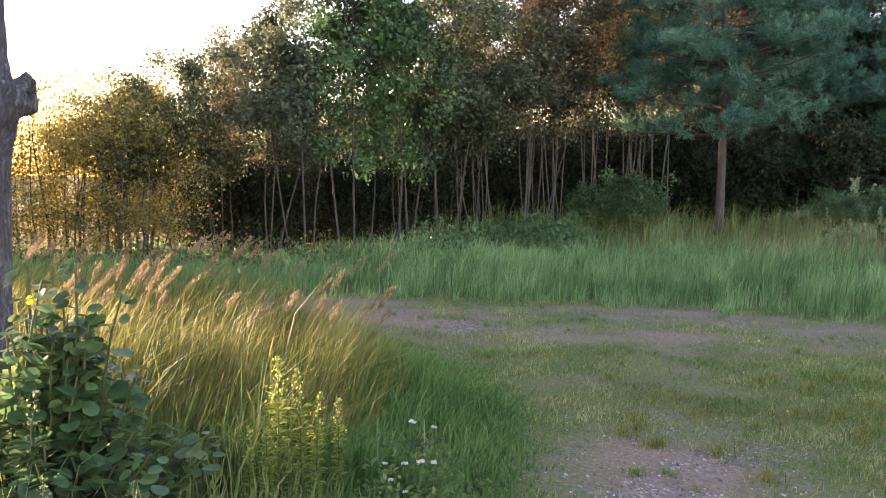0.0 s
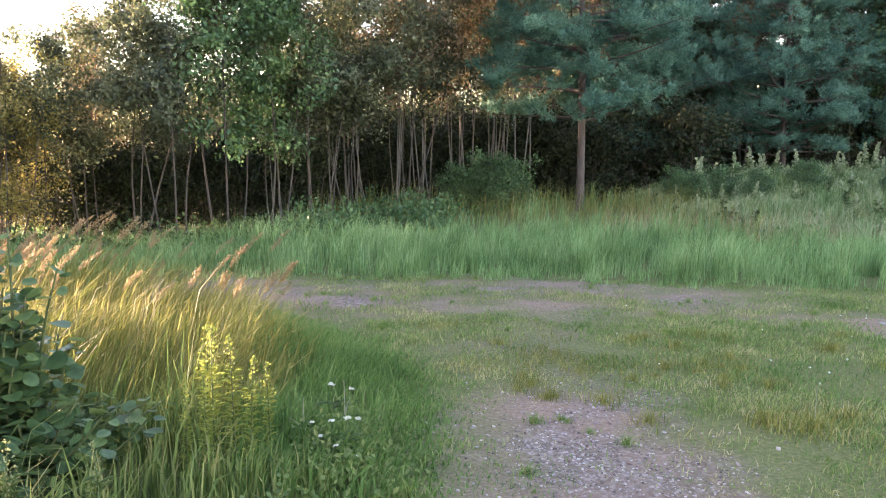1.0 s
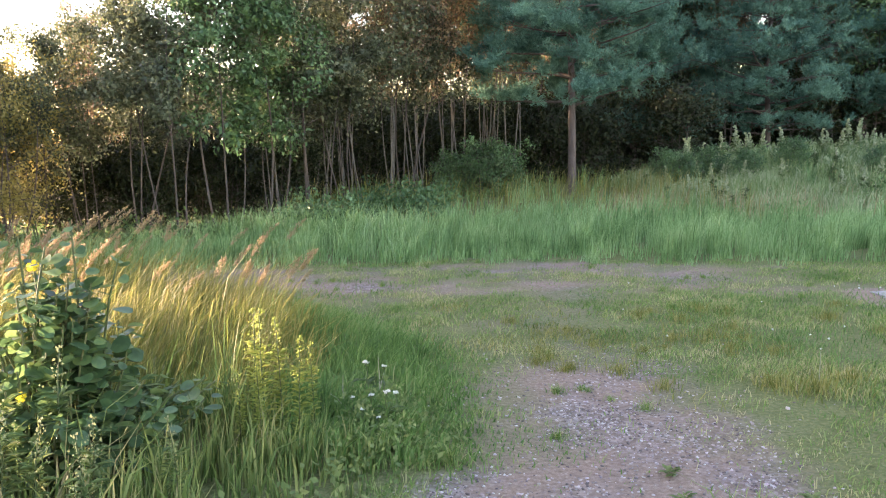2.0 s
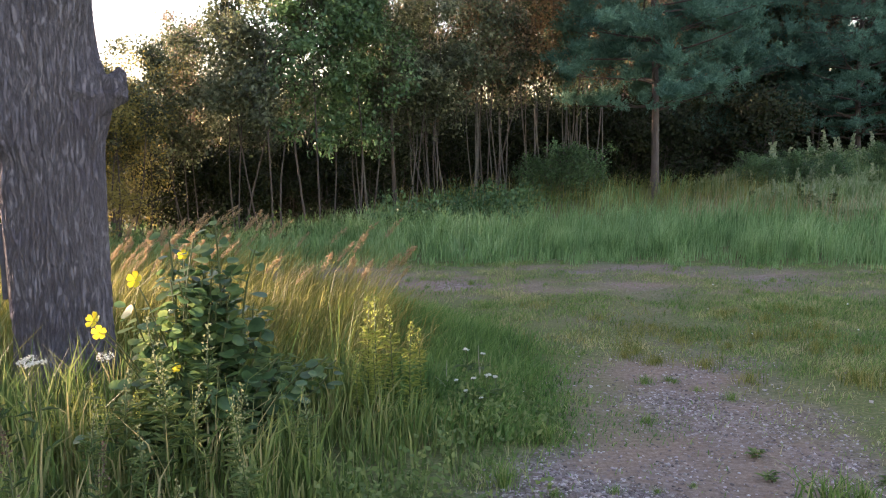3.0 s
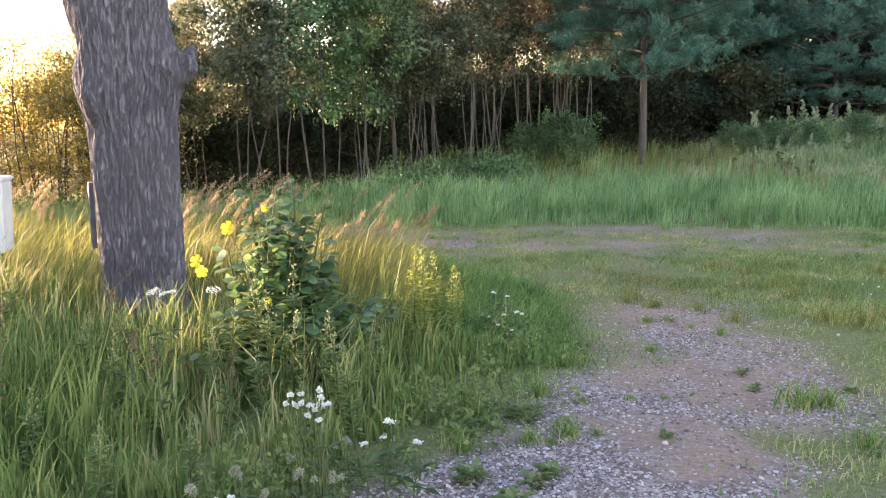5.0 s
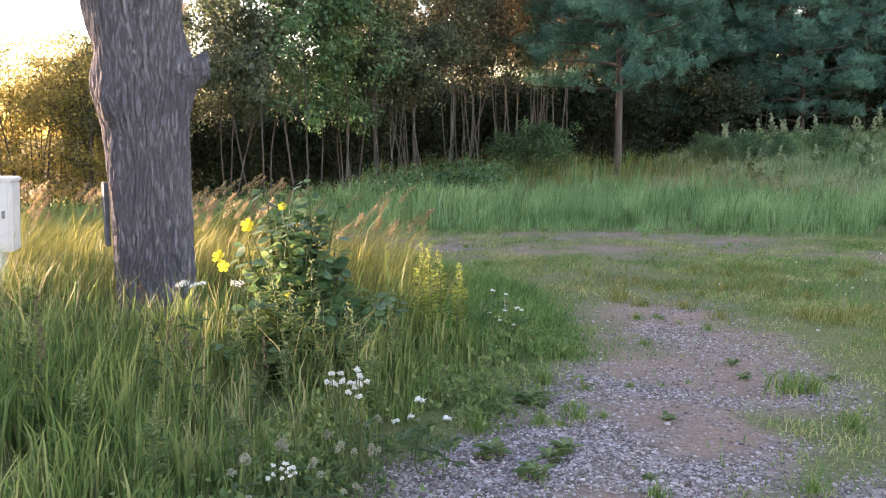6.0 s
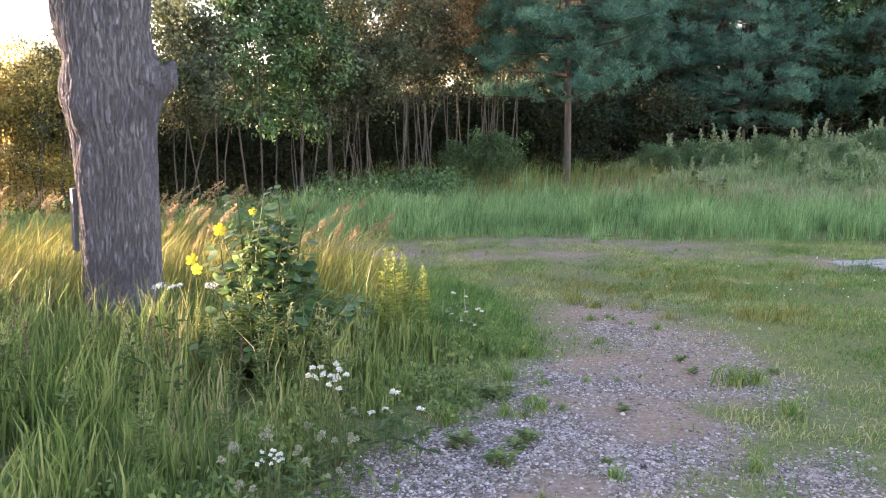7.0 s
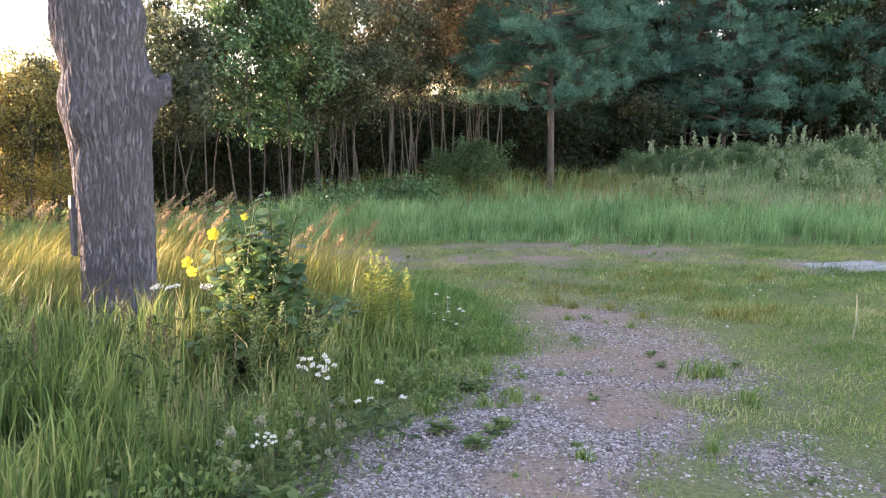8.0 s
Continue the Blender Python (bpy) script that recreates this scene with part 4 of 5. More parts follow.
def build_bush():
    rng = np.random.default_rng(51)
    bx, by = -1.36, 3.98
    bush = new("flowering_bush")
    bush.location = (bx, by, float(ground_z(bx, by)))
    tagged(bush, "leafy bush with large rounded leaves and yellow flowers", "bush")
    meshes = [round_leaf(14, 0.16), round_leaf(12, 0.26), round_leaf(14, 0.05)]
    for s in range(72):
        az, out = rng.uniform(0, 6.28), rng.uniform(0.04, 0.42)
        h = rng.uniform(0.72, 1.08) * (1 - 0.55 * (out / 0.46) ** 2)
        if s == 0:
            az, out, h = 0.6, 0.12, 1.15
        if s == 1:
            az, out, h = 0.2, 0.30, 0.98
        if s == 2:
            az, out, h = 2.4, 0.22, 1.08
        if s > 34:
            az, out, h = rng.uniform(-2.4, 0.9), rng.uniform(0.25, 0.72), rng.uniform(0.26, 0.52)
        top = np.array([math.cos(az) * out, math.sin(az) * out, h])
        pts = curve_pts(rng, (math.cos(az) * 0.06, math.sin(az) * 0.06, -0.02), top, 7, 0.03)
        V, F = tube(pts, np.linspace(0.009, 0.004, 7), 6)
        part("stem", mesh_np("stem", V, [F], True), M_STEM, bush)
        n = int(14 + 26 * h)
        for k in range(n):
            t = 0.22 + 0.78 * (k + rng.uniform(0, 0.6)) / n
            p = pts[min(int(t * 6), 5)] + (pts[min(int(t * 6) + 1, 6)] - pts[min(int(t * 6), 5)]) * (t * 6 % 1)
            a = rng.uniform(0, 6.28)
            d = np.array([math.cos(a), math.sin(a), rng.uniform(-0.45, 0.3)])
            o = part("leaf", meshes[int(rng.integers(3))], M_BUSH, bush)
            aim(o, tuple(p + d * 0.035), d, rng.uniform(0.05, 0.105) * (1.15 - 0.4 * t), rng.normal(0, 0.45))
    pm = petal_mesh()
    for x, y, z, d, size in ((-1.575, 3.82, 0.87, (-0.2, -0.9, 0.3), 0.042), (-1.71, 3.66, 0.71, (-0.3, -0.8, 0.5), 0.040), (-1.69, 3.66, 0.655, (0.3, -0.7, 0.2), 0.034),
                             (-1.40, 3.98, 0.965, (0, -0.8, 0.5), 0.028), (-1.33, 3.62, 0.50, (0.2, -0.9, 0.3), 0.022)):
        flower(bush, (x - bx, y - by, z), d, size, 5, M_YELLOW, pm, "bright yellow open flower")
        V, F = tube([(x - bx, y - by, z), ((x - bx) * 0.85, (y - by) * 0.7, z - 0.12), ((x - bx) * 0.5, (y - by) * 0.4, z - 0.35)], [0.003, 0.004, 0.005], 5)
        part("flower_stalk", mesh_np("flower_stalk", V, [F], True), M_STEM, bush)


def lance_leaves(rng, centres, dirs, size, aspect=0.22):
    """Narrow pointed leaves, arched."""
    n = len(centres)
    d = dirs / np.linalg.norm(dirs, axis=1, keepdims=True)
    side = np.cross(d, [0, 0, 1.0])
    side /= np.linalg.norm(side, axis=1, keepdims=True) + 1e-9
    s = (size * rng.uniform(0.7, 1.25, n))[:, None]
    dn = np.array([0, 0, -1.0]) * s
    mid, tip = centres + d * s * 0.5 + dn * -0.04, centres + d * s + dn * 0.16
    V = np.stack([centres, mid + side * s * aspect / 2, tip, mid - side * s * aspect / 2], 1).reshape(-1, 3)
    i = np.arange(n)[:, None] * 4
    return V, np.concatenate([i + [0, 1, 2], i + [0, 2, 3]])


def build_herb(name, label, seed, height, nleaf, size, spike, leafmat, spikemat, aspect=0.24, lean=0.06, floret=0.016):
    """An upright herb: stem, narrow leaves all the way up, and a spike of florets."""
    rng = np.random.default_rng(seed)
    h = new(name)
    tagged(h, label, "wild herb")
    top = (rng.normal(0, lean), rng.normal(0, lean), height)
    pts = curve_pts(rng, (0, 0, -0.02), top, 7, 0.012)
    V, F = tube(pts, np.linspace(0.005, 0.002, 7), 5)
    part("stem", mesh_np("stem", V, [F], True), M_STEM, h)
    t = rng.uniform(0.12, 1 - spike * 0.7, nleaf)
    P = np.stack([np.interp(t, np.linspace(0, 1, 7), pts[:, k]) for k in range(3)], 1)
    a = rng.uniform(0, 6.28, nleaf)
    D = np.stack([np.cos(a), np.sin(a), rng.uniform(0.1, 0.8, nleaf)], 1)
    V, F = lance_leaves(rng, P, D, size, aspect)
    tagged(part("foliage", mesh_np("foliage", V, [F]), leafmat, h), kind="stuff")
    n = 90
    t = rng.uniform(1 - spike, 1.03, n)
    P = np.stack([np.interp(t, np.linspace(0, 1, 7), pts[:, k]) for k in range(3)], 1)
    w = 0.028 * (1.15 - (t - (1 - spike)) / spike)
    P = P + rng.normal(0, 1, (n, 3)) * w[:, None]
    V, F = leaves(rng, P, floret, -0.4, 0.7)
    tagged(part("flower_spike", mesh_np("flower_spike", V, [F]), spikemat, h), kind="stuff")
    return h


def build_umbel(name, label, seed, height, heads, radius, material, flat=True):
    """Flat white flower heads on thin stalks."""
    rng = np.random.default_rng(seed)
    u = new(name)
    tagged(u, label, "wildflower")
    for k in range(heads):
        a, out = rng.uniform(0, 6.28), 0.0 if heads == 1 else rng.uniform(0.02, 0.11)
        h = height * rng.uniform(0.80, 1.0)
        c = np.array([math.cos(a) * out, math.sin(a) * out, h])
        pts = curve_pts(rng, (0, 0, -0.02), c, 6, 0.015)
        V, F = tube(pts, np.linspace(0.0035, 0.0018, 6), 5)
        st = part("stalk", mesh_np("stalk", V, [F], True), M_STEM, u)
        n = 120
        rr, aa = np.sqrt(rng.uniform(0, 1, n)) * radius * rng.uniform(0.7, 1.1), rng.uniform(0, 6.28, n)
        tilt = rng.normal(0, 0.25, 2)
        P = c + np.stack([rr * np.cos(aa), rr * np.sin(aa), 0.25 * radius * (1 - (rr / radius) ** 2 if flat else rng.uniform(-4, 4, n) * np.sqrt(np.clip(1.2 - (rr / radius) ** 2, 0, 1))) + rr * np.cos(aa) * tilt[0] + rr * np.sin(aa) * tilt[1]], 1)
        P[:, 2] += rng.normal(0, 0.002, n)
        V, F = leaves(rng, P, 0.008, -0.2, 0.9)
        rays = [tube([c - [0, 0, 0.02], P[j]], [0.0012, 0.0008], 3) for j in range(0, n, 9)]
        part("flower_head", mesh_np("flower_head", V, [F]), material, st)
        V, F = joined(rays)
        tagged(part("rays", mesh_np("rays", V, F), M_STEM, st), kind="stuff")
    n = 14
    P = np.stack([rng.normal(0, 0.02, n), rng.normal(0, 0.02, n), rng.uniform(0.03, height * 0.6, n)], 1)
    D = np.stack([rng.normal(0, 1, n), rng.normal(0, 1, n), rng.uniform(0.1, 0.9, n)], 1)
    V, F = lance_leaves(rng, P, D, 0.09, 0.25)
    tagged(part("foliage", mesh_np("foliage", V, [F]), M_WEED, u), kind="stuff")
    return u


def build_plume(seed, height, bow):
    """A reed grass stalk with a feathery head bowed by the wind."""
    rng = np.random.default_rng(seed)
    p = new("reed_grass")
    tagged(p, "tall grass stalk with a feathery reddish plume", "grass stalk")
    t = np.linspace(0, 1, 8)[:, None]
    pts = np.concatenate([bow * height * t ** 2.2, 0.02 * np.sin(t * 5), height * (t - 0.10 * t ** 3)], 1)
    V, F = tube(pts, np.linspace(0.0025, 0.0012, 8), 4)
    part("stalk", mesh_np("stalk", V, [F], True), M_GRASS_DRY, p)
    n = 150
    u = rng.uniform(0.76, 1.0, n)
    P = np.stack([np.interp(u, t[:, 0], pts[:, k]) for k in range(3)], 1)
    w = 0.011 * np.sin((u - 0.74) / 0.27 * math.pi) + 0.004
    P = P + rng.normal(0, 1, (n, 3)) * w[:, None]
    D = np.stack([np.full(n, 0.5), np.zeros(n), np.full(n, 0.8)], 1) + rng.normal(0, 0.3, (n, 3))
    V, F = lance_leaves(rng, P, D, 0.034, 0.24)
    part("plume", mesh_np("plume", V, [F]), M_PLUME, p)
    return p


def build_tuft(seed, n, r, h, material, label):
    rng = np.random.default_rng(seed)
    a, q = rng.uniform(0, 6.28, n), np.abs(rng.normal(0, r, n))
    P = np.stack([q * np.cos(a), q * np.sin(a), np.full(n, -0.01)], 1)
    V, F = blades(rng, P, h * rng.uniform(0.5, 1.3, n), rng.uniform(0.003, 0.007, n), (0.05, 0), 0.45, 0.3)
    ob = part("grass_tuft", mesh_np("grass_tuft", V, F), material)
    return tagged(ob, label, "grass tuft", "tufts on the gravel", "stuff")


def build_rosette(seed):
    rng = np.random.default_rng(seed)
    n = 26
    a = rng.uniform(0, 6.28, n)
    P = np.stack([rng.normal(0, 0.015, n), rng.normal(0, 0.015, n), rng.uniform(0, 0.03, n)], 1)
    D = np.stack([np.cos(a), np.sin(a), rng.uniform(0.1, 0.8, n)], 1)
    V, F = lance_leaves(rng, P, D, 0.058, 0.38)
    ob = part("low_weed", mesh_np("low_weed", V, [F]), M_HERB)
    return tagged(ob, "low leafy green weed growing in the gravel", "weed", "weeds on the gravel", "stuff")


def strew(proto, spots, group="", lift=0.0):
    """The prototype at the first spot (x, y, turn, scale), copies at the rest."""
    if group:
        tagged(proto, group=group)
    for k, (x, y, r, s) in enumerate(spots):
        ob = proto if k == 0 else copy_thing(proto, Matrix.Identity(4))
        ob.matrix_basis = Matrix.Translation((x, y, float(ground_z(x, y)) + lift)) @ Matrix.Rotation(r, 4, "Z") @ Matrix.Scale(s, 4)


def random_spots(rng, n, x0, x1, y0, y1, keep, s0=0.8, s1=1.2):
    out = []
    while len(out) < n:
        x, y = rng.uniform(x0, x1), rng.uniform(y0, y1)
        if keep(x, y):
            out.append((x, y, rng.uniform(0, 6.28), rng.uniform(s0, s1)))
    return out


def plant_herbs():
    rng = np.random.default_rng(61)
    turn = lambda: rng.uniform(0, 6.28)
    gold = "tall yellow-green goldenrod with narrow leaves in the sun"
    strew(build_herb("goldenrod", gold, 71, 0.70, 150, 0.06, 0.35, M_GOLDEN, M_GOLDEN),
          [(-0.52, 4.32, 0.3, 1.0), (-0.44, 4.42, 2.0, 0.93), (-0.60, 4.5, 4.1, 0.98), (-0.36, 4.30, 5.0, 0.82), (-0.50, 4.15, 1.2, 0.74), (-0.62, 4.25, 3.3, 0.62), (-0.30, 4.5, 0.9, 0.7), (-1.66, 3.50, 0.4, 0.66), (-1.76, 3.56, 1.4, 0.6), (-1.58, 3.46, 2.4, 0.62), (-1.84, 3.50, 3.4, 0.55), (-1.50, 3.52, 5.1, 0.6)], "goldenrod stalks")
    wort = "slender pale mugwort with cream flower spikes in front of the bush"
    strew(build_herb("mugwort", wort, 72, 0.62, 80, 0.085, 0.34, M_HERB, M_CREAM, floret=0.013),
          [(-1.28, 3.25, turn(), 1.0), (-1.42, 3.3, turn(), 0.9), (-1.12, 3.2, turn(), 0.85), (-1.5, 3.12, turn(), 0.75), (-1.0, 3.35, turn(), 0.8), (-0.86, 3.05, turn(), 0.85), (-0.76, 2.75, turn(), 0.75),
           (-1.2, 2.95, turn(), 0.72), (-0.95, 2.6, turn(), 0.62), (-1.9, 2.9, turn(), 0.8), (-2.2, 3.3, turn(), 0.8), (-2.5, 2.9, turn(), 0.85), (-1.3, 2.1, turn(), 0.6), (-1.55, 1.9, turn(), 0.7),
           (-2.9, 3.6, turn(), 0.8), (-2.0, 2.3, turn(), 0.7), (-1.35, 3.55, turn(), 1.2), (-1.15, 3.6, turn(), 1.1), (-3.1, 4.4, turn(), 0.9), (-0.7, 3.5, turn(), 0.7)], "mugwort stalks")
    lace = "wild carrot with flat white flower heads beside the gravel"
    strew(build_umbel("wild_carrot", lace, 73, 0.30, 1, 0.022, M_PETAL),
          [(-0.07, 5.02, 0, 0.97), (0.03, 5.08, 1, 0.84), (-0.02, 4.55, 2, 0.8), (0.06, 4.5, 3, 0.9), (-0.06, 4.45, 4, 0.65), (0.10, 4.62, 5, 0.75), (0.02, 4.35, 2.5, 0.6), (-0.12, 4.6, 1.5, 0.7), (-0.45, 2.15, 0.4, 1.0),
           (-0.56, 2.22, 0.4, 1.2), (-0.60, 2.38, 2.0, 0.75), (0.12, 4.28, 0.7, 0.5), (-0.66, 2.24, 3, 0.85)], "wild carrots")
    tall = "tall wild carrot with broad white flower heads beside the maple"
    strew(build_umbel("wild_carrot", tall, 79, 0.80, 1, 0.052, M_PETAL), [(-1.68, 3.08, 0, 1.0), (-1.80, 3.24, 1.3, 0.96), (-1.56, 3.42, 2.2, 0.92)], "tall wild carrots")
    strew(build_umbel("yarrow", "yarrow with clustered small white flower heads in the grass", 74, 0.47, 14, 0.011, M_PETAL), [(-0.81, 2.08, 0, 1.0), (-1.02, 1.62, 2, 0.62)], "yarrow plants")
    seed = "wild carrot gone to pale rounded seed heads"
    strew(build_umbel("seeding_carrot", seed, 75, 0.26, 3, 0.013, M_SEED, False),
          [(-0.95, 1.75, 0, 0.9), (-0.85, 1.95, 1, 0.85), (-0.72, 1.98, 2, 0.8), (-1.05, 1.95, 3, 0.95), (-0.78, 1.7, 4, 0.7), (-1.2, 1.75, 5, 1.0), (-0.92, 2.2, 2.2, 0.7), (-0.6, 2.5, 1.1, 0.6), (-0.75, 2.35, 4.2, 0.8), (-1.1, 1.5, 1.4, 0.8)], "seeding carrots")
    keep = lambda x, y: x < float(tall_edge(y)) - 0.35 and math.hypot(x - TRUNK[0], y - TRUNK[1]) > 0.5
    sp = [(-0.98, 6.55, 0.1, 0.78), (-1.15, 6.7, -0.2, 0.8), (-0.85, 6.75, 0.3, 0.72), (-1.3, 6.9, 0.5, 0.8), (-0.9, 6.9, -0.4, 0.7)]
    for x, y, r, s in random_spots(rng, 44, -3.3, -0.7, 6.0, 8.8, keep, 0.6, 0.92) + random_spots(rng, 70, -7.5, -2.0, 7.8, 9.8, keep, 0.75, 1.05):
        sp.append((x, y, rng.normal(0, 0.35), s))
    for k in range(6):
        strew(build_plume(76 + k, 0.80 + 0.05 * k, 0.20 + 0.06 * k), sp[k::6], "reed grass stalks")
    # on the gravel
    tuft = build_tuft(81, 110, 0.06, 0.12, M_LAWN, "bright green grass tuft growing through the gravel")
    strew(tuft, [(1.40, 3.28, 0, 1.35), (0.98, 2.0, 1, 0.8), (1.46, 4.82, 2, 0.6), (0.9, 4.4, 3, 0.55), (1.03, 5.2, 4, 0.55), (0.2, 2.9, 0.4, 0.9), (0.02, 2.85, 1.4, 0.8), (1.5, 2.75, 2.4, 0.9), (1.55, 3.3, 1.1, 1.0), (0.35, 1.95, 3.2, 0.6), (-0.3, 2.75, 4.5, 1.0), (0.1, 3.5, 5.0, 1.1), (0.35, 4.1, 2.2, 1.0)]
          + random_spots(rng, 24, -0.4, 3.2, 1.4, 6.5, lambda x, y: x > float(tall_edge(y)) + 0.05, 0.2, 0.4) + random_spots(rng, 34, -1.5, 5, 7.5, 11.2, lambda x, y: y < bank_edge(x), 0.25, 0.6))
    dry = build_tuft(82, 120, 0.10, 0.12, M_GRASS_DRY, "straw-yellow grass tuft on the yard")
    strew(dry, [(2.49, 5.0, 0, 1.2), (2.8, 5.2, 1, 1.0), (2.3, 5.15, 2, 0.9), (1.2, 5.7, 3, 0.7), (1.5, 5.6, 4, 0.8)] + random_spots(rng, 30, 0.3, 4.0, 5.2, 7.6, lambda x, y: True, 0.4, 0.9))
    strew(build_rosette(83), random_spots(rng, 12, -0.7, 2.6, 1.5, 4.0, lambda x, y: x > float(tall_edge(y)), 0.5, 1.2) + [(-1.0, 1.55, 0.5, 2.2), (-0.88, 1.5, 2.5, 2.0), (-0.1, 2.15, 0, 1.4), (-0.25, 2.4, 1, 1.5), (0.0, 2.35, 2, 1.2), (-0.3, 2.9, 3, 1.6), (0.0, 3.2, 1, 1.6)])
    clover = tagged(new("clover"), "tiny white clover flower in the turf", "wildflower")
    V, F = tube([(0, 0, -0.01), (0.004, 0, 0.03), (0.006, 0, 0.06)], [0.0015, 0.0012, 0.001], 4)
    part("stalk", mesh_np("stalk", V, [F], True), M_STEM, clover)
    V, F = leaves(rng, rng.normal(0, 0.0035, (40, 3)) + [0.006, 0, 0.062], 0.007, -0.2, 0.8)
    part("flower_head", mesh_np("flower_head", V, [F]), M_PETAL, clover)
    strew(clover, random_spots(rng, 28, 1.8, 5.5, 4.6, 9.0, lambda x, y: True, 0.5, 0.9), "clover flowers")
    strew(build_herb("dock", "rusty brown dock stalk gone to seed in the grass", 85, 0.62, 20, 0.10, 0.5, M_WEED, M_DOCK), [(-1.80, 2.85, 0, 0.9), (-2.55, 3.0, 1, 1.0), (-2.25, 2.45, 2, 0.95), (-1.62, 2.75, 3, 0.8), (-1.95, 3.35, 4, 1.0), (-3.2, 3.6, 5, 1.0), (-1.35, 2.75, 1.5, 0.7)], "dock stalks")
    stalk = tagged(new("dry_stalk"), "pale bent dry stalk standing in the turf", "dry stalk", "dry stalks")
    V, F = tube([(0, 0, -0.01), (0.02, 0, 0.12), (0.03, 0.01, 0.24), (0.025, 0.01, 0.34)], [0.004, 0.004, 0.003, 0.002], 5)
    part("stem", mesh_np("stem", V, [F], True), M_SEED, stalk)
    V, F = tube([(0.02, 0, 0.12), (0.07, 0.02, 0.19), (0.11, 0.03, 0.22)], [0.003, 0.002, 0.0015], 5)
    part("side_shoot", mesh_np("side_shoot", V, [F], True), M_SEED, stalk)
    strew(stalk, [(2.95, 4.25, 0, 1.0), (3.15, 4.5, 2, 0.7), (2.6, 5.2, 4, 0.6), (0.0, 4.9, 1, 0.9), (-0.15, 4.7, 3, 0.8)])
    # herbs on the mound
    mk = lambda x, y: float(ground_z(x, y)) > 0.6
    strew(build_herb("mound_weed", "pale green flowering weed on the overgrown mound", 91, 0.75, 90, 0.13, 0.45, M_MOUND, M_PALE, 0.24, 0.06, 0.06), random_spots(rng, 60, 6.4, 16, 19.6, 21.4, mk, 0.55, 1.2) + random_spots(rng, 60, 5.2, 15, 15.2, 19.5, lambda x, y: True, 0.45, 0.8), "weeds on the mound")
    strew(build_herb("dark_weed", "leafy green weed on the overgrown mound", 92, 0.7, 120, 0.13, 0.25, M_WEED, M_SEED), random_spots(rng, 50, 4.6, 15, 15.0, 20, lambda x, y: True, 0.45, 0.8), "weeds on the mound")


def leafy_cover(name, label, rng, x, y, h, per, size, material, sig=0.10):
    """Clumps of small leaves over the ground, too many to tell apart."""
    C = []
    z = ground_z(x, y)
    for k in range(len(x)):
        C.append(np.array([x[k], y[k], z[k]]) + np.stack([rng.normal(0, sig, per), rng.normal(0, sig, per), np.abs(rng.uniform(0, h[k], per))], 1))
    V, F = leaves(rng, np.concatenate(C), size, -0.2)
    return tagged(part(name, mesh_np(name, V, [F]), material), label, "undergrowth", kind="stuff")


def build_cover():
    rng = np.random.default_rng(95)
    x, y = scatter(rng, 7000, 3.8, 21, 13.8, 23, lambda x, y: (0.35 + 0.65 * vnoise(x, y, 0.9, 17)) * smooth(5.0, 6.6, x + 0.4 * vnoise(x, y, 1.2, 8)) * smooth(14.0, 15.2, y + 0.3 * vnoise(x, y, 1.0, 9)))
    leafy_cover("mound_cover", "low grey-green weeds covering the mound", rng, x, y, (0.16 + 0.22 * rng.uniform(0, 1, len(x))) * (1 + 0.5 * vnoise(x, y, 1.1, 3)), 13, 0.085, M_MOUND)
    x, y = scatter(rng, 9000, 3.2, 14, 13, 18.5, lambda x, y: np.exp(-((y - 14.8) / 0.9) ** 2) * (0.35 + 0.65 * vnoise(x, y, 1.4, 2)))
    sward("tan_grass", "dry tan grass at the foot of the mound", x, y, rng.uniform(0.25, 0.6, len(x)), rng.uniform(0.008, 0.016, len(x)), M_PLUME, (0.08, 0), 0.15, 0.2, 6)
    x, y = scatter(rng, 42000, 4.4, 18, 13.8, 22.5, lambda x, y: smooth(4.6, 6.4, x + 0.4 * vnoise(x, y, 1.2, 8)) * smooth(14.0, 15.2, y))
    sward("mound_grass", "grey-green weeds and grass over the mound", x, y, rng.uniform(0.2, 0.5, len(x)) * (1 + 0.45 * vnoise(x, y, 1.3, 3)), rng.uniform(0.010, 0.022, len(x)), M_MOUND, (0.06, 0), 0.3, 0.3, 16)
    # nettles and ferns where the wood begins
    x, y = scatter(rng, 1500, -9, 3, 12.6, 20, lambda x, y: np.exp(-((y - np.interp(x, [-9, -5, -2, 0, 3], [13.6, 13.6, 14.6, 16.6, 18.4])) / 0.55) ** 2))
    leafy_cover("wood_edge_weeds", "dark leafy weeds along the foot of the wood", rng, x, y, rng.uniform(0.12, 0.5, len(x)), 18, 0.08, M_WEED, 0.14)
    x, y = scatter(rng, 500, -1.8, 1.0, 13.6, 17.5, lambda x, y: np.exp(-((y - 15.2 - 0.6 * x) / 0.7) ** 2))
    leafy_cover("nettle_patch", "bright green nettles on top of the bank", rng, x, y, rng.uniform(0.3, 0.7, len(x)), 22, 0.08, M_LEAF_FRESH, 0.12)
    # straw stalks on the bank top
    x, y = scatter(rng, 2400, -2, 6, 13.5, 19, lambda x, y: 0.1 + 0.9 * smooth(2.5, 5, y - bank_edge(x)))
    sward("straw_stalks", "thin straw-coloured stalks above the bank grass", x, y, rng.uniform(0.45, 0.8, len(x)), rng.uniform(0.005, 0.009, len(x)), M_GRASS_DRY, (0.12, 0), 0.15, 0.2, 7)


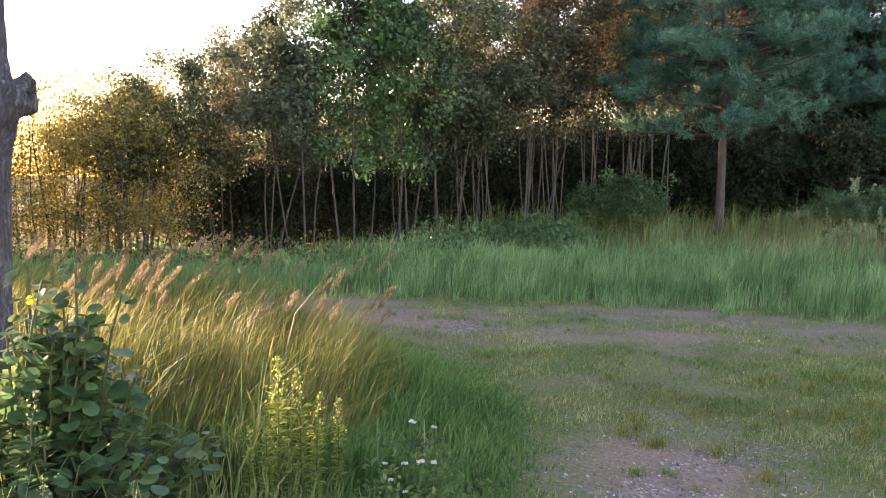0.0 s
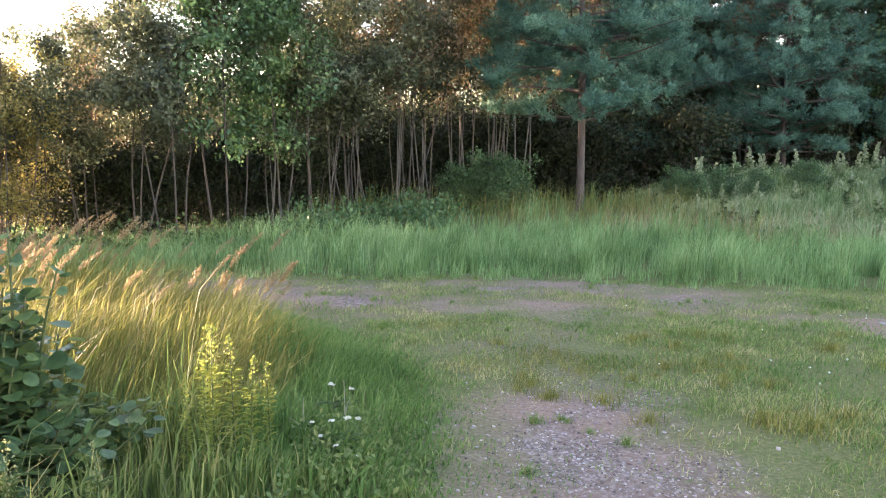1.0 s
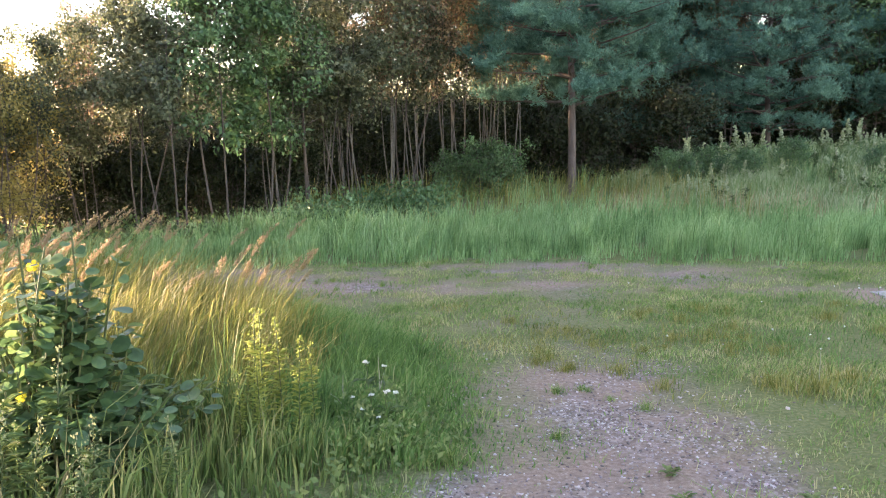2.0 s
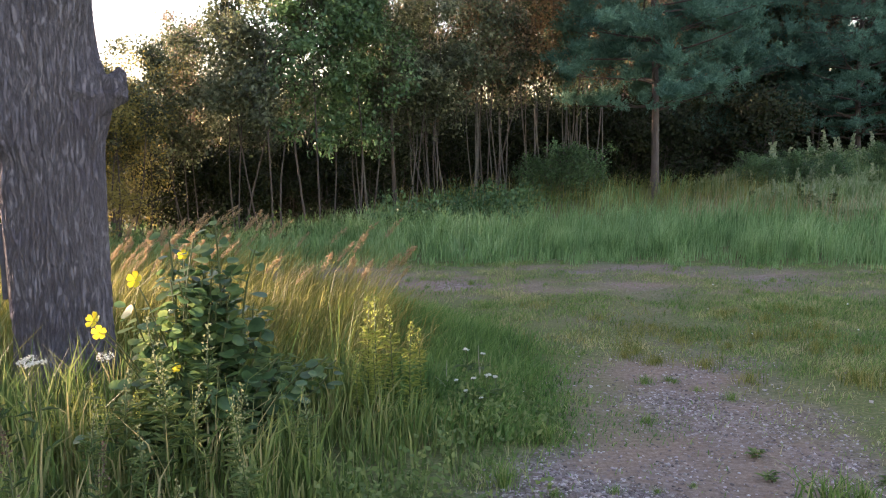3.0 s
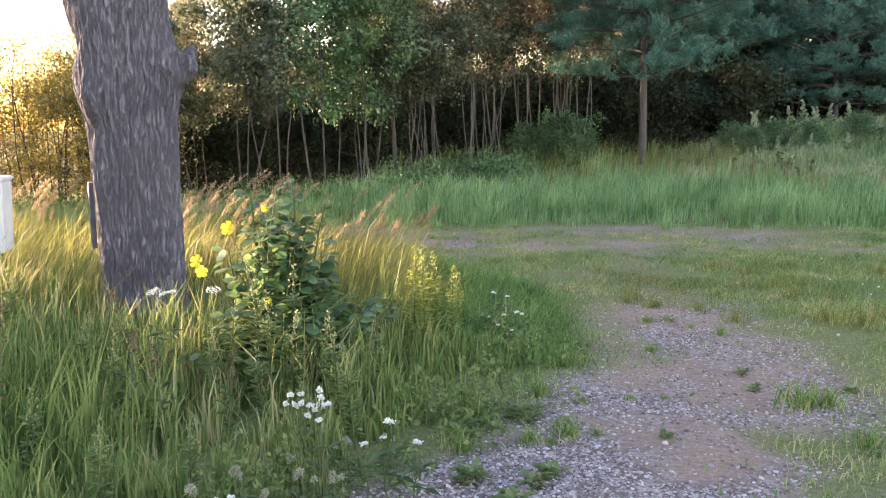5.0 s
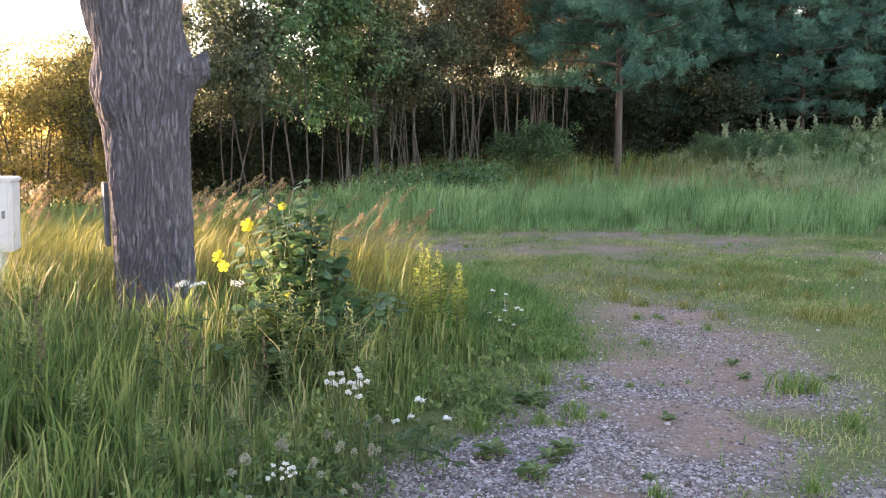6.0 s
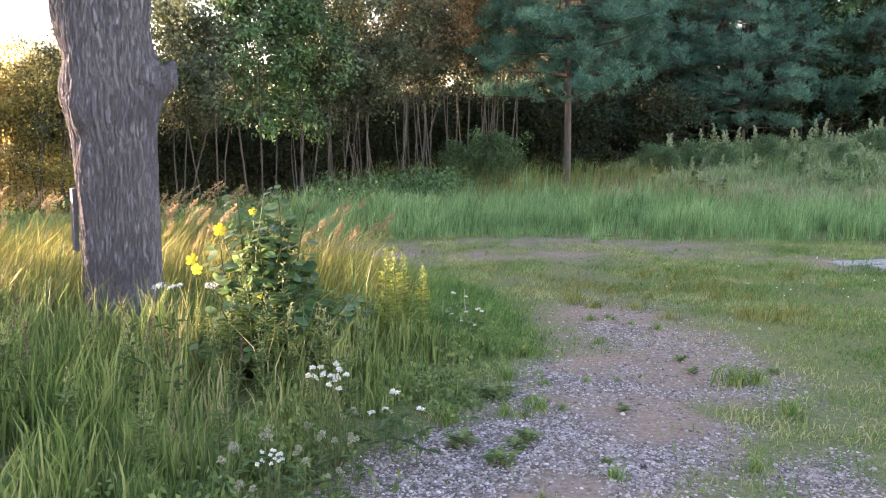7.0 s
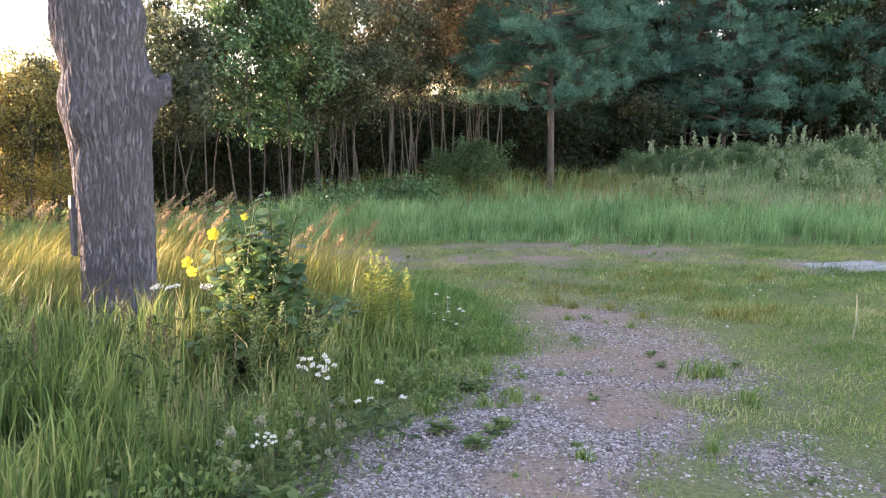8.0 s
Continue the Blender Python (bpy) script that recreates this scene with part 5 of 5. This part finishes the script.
def build_verge_weeds():
    rng = np.random.default_rng(97)
    d = lambda x, y: x - tall_edge(y)
    x, y = scatter(rng, 3600, -1.8, 0.8, 1.2, 5.0, lambda x, y: np.exp(-((d(x, y) + 0.12) / 0.24) ** 2) * np.clip(0.5 + 0.8 * vnoise(x, y, 2.6, 41), 0, 1))
    leafy_cover("verge_weeds", "low leafy green weeds between the tall grass and the gravel", rng, x, y, (0.05 + 0.14 * smooth(0.2, -0.3, d(x, y))) * rng.uniform(0.6, 1.5, len(x)), 16, 0.034, M_HERB, 0.035)


build_bush()
build_verge_weeds()
plant_herbs()
build_cover()


# ---- gravel ----
def stone_mesh(seed):
    bm = bmesh.new()
    bmesh.ops.create_icosphere(bm, subdivisions=1, radius=1.0)
    rng = np.random.default_rng(seed)
    for v in bm.verts:
        v.co *= rng.uniform(0.62, 1.22)
        v.co.z *= 0.55
        v.co.x *= 1.2
    me = bpy.data.meshes.new("stone")
    bm.to_mesh(me)
    bm.free()
    return me


def build_gravel():
    m, n, l, p = mat("gravel_stone")
    g, oi = n.new("ShaderNodeNewGeometry"), n.new("ShaderNodeObjectInfo")
    ad, fr = n.new("ShaderNodeMath"), n.new("ShaderNodeMath")
    ad.operation, fr.operation = "ADD", "FRACT"
    l.new(g.outputs["Random Per Island"], ad.inputs[0])
    l.new(oi.outputs["Random"], ad.inputs[1])
    l.new(ad.outputs[0], fr.inputs[0])
    r = ramp(n, [(0.0, (0.13, 0.10, 0.085)), (0.4, (0.33, 0.262, 0.235)), (0.8, (0.55, 0.455, 0.42)), (1.0, (0.75, 0.665, 0.63))])
    l.new(fr.outputs[0], r.inputs["Fac"])
    t = noise_tex(n, l, 60, 4, 0.7)
    mx = n.new("ShaderNodeMix")
    mx.data_type, mx.blend_type = "RGBA", "MULTIPLY"
    mx.inputs[0].default_value = 0.5
    l.new(r.outputs["Color"], mx.inputs[6])
    l.new(t.outputs["Color"], mx.inputs[7])
    l.new(mx.outputs[2], p.inputs["Base Color"])
    p.inputs["Roughness"].default_value = 0.85
    rng = np.random.default_rng(101)
    protos = [stone_mesh(200 + k) for k in range(5)]
    for me in protos:
        me.materials.append(m)
    x, y = scatter(rng, 230000, -1.2, 4.5, 0.2, 6.5, lambda x, y: np.clip(gravel(x, y) * 1.5 - 0.12, 0.0, 1) * np.clip(1.5 - y / 5, 0.4, 1) + 0.07 * bare(x, y))
    near = np.argsort(np.hypot(x - 0.45, y - 2.15))
    size = rng.uniform(0.0035, 0.0095, len(x)) * np.where(rng.uniform(0, 1, len(x)) > 0.95, 1.6, 1.0)
    size[near[:300]] *= 1.15
    z = ground_z(x, y) + size * 0.1
    rot = [(Euler((rng.normal(0, 0.3), rng.normal(0, 0.3), rng.uniform(0, 6.28)))).to_matrix() for _ in range(64)]
    for k in near[:300]:
        ob = new("stone", protos[int(k) % 5])
        ob.parent = GROUND
        ob.matrix_basis = Matrix.Translation((x[k], y[k], z[k])) @ rot[int(k) % 64].to_4x4() @ Matrix.Scale(size[k], 4)
    base = []
    for me in protos:
        v = np.zeros(len(me.vertices) * 3, dtype=np.float32)
        me.vertices.foreach_get("co", v)
        base.append((v.reshape(-1, 3), np.array([tuple(q.vertices) for q in me.polygons])))
    V, F, o = [], [], 0
    R = [np.array(q) for q in rot]
    for k in near[300:]:
        v, f = base[int(k) % 5]
        V.append(v @ R[int(k) % 64].T * size[k] + [x[k], y[k], z[k]])
        F.append(f + o)
        o += len(v)
    ob = part("gravel", mesh_np("gravel", np.concatenate(V), [np.concatenate(F)]), m, GROUND)
    tagged(ob, "loose grey gravel stones", kind="stuff")


build_gravel()
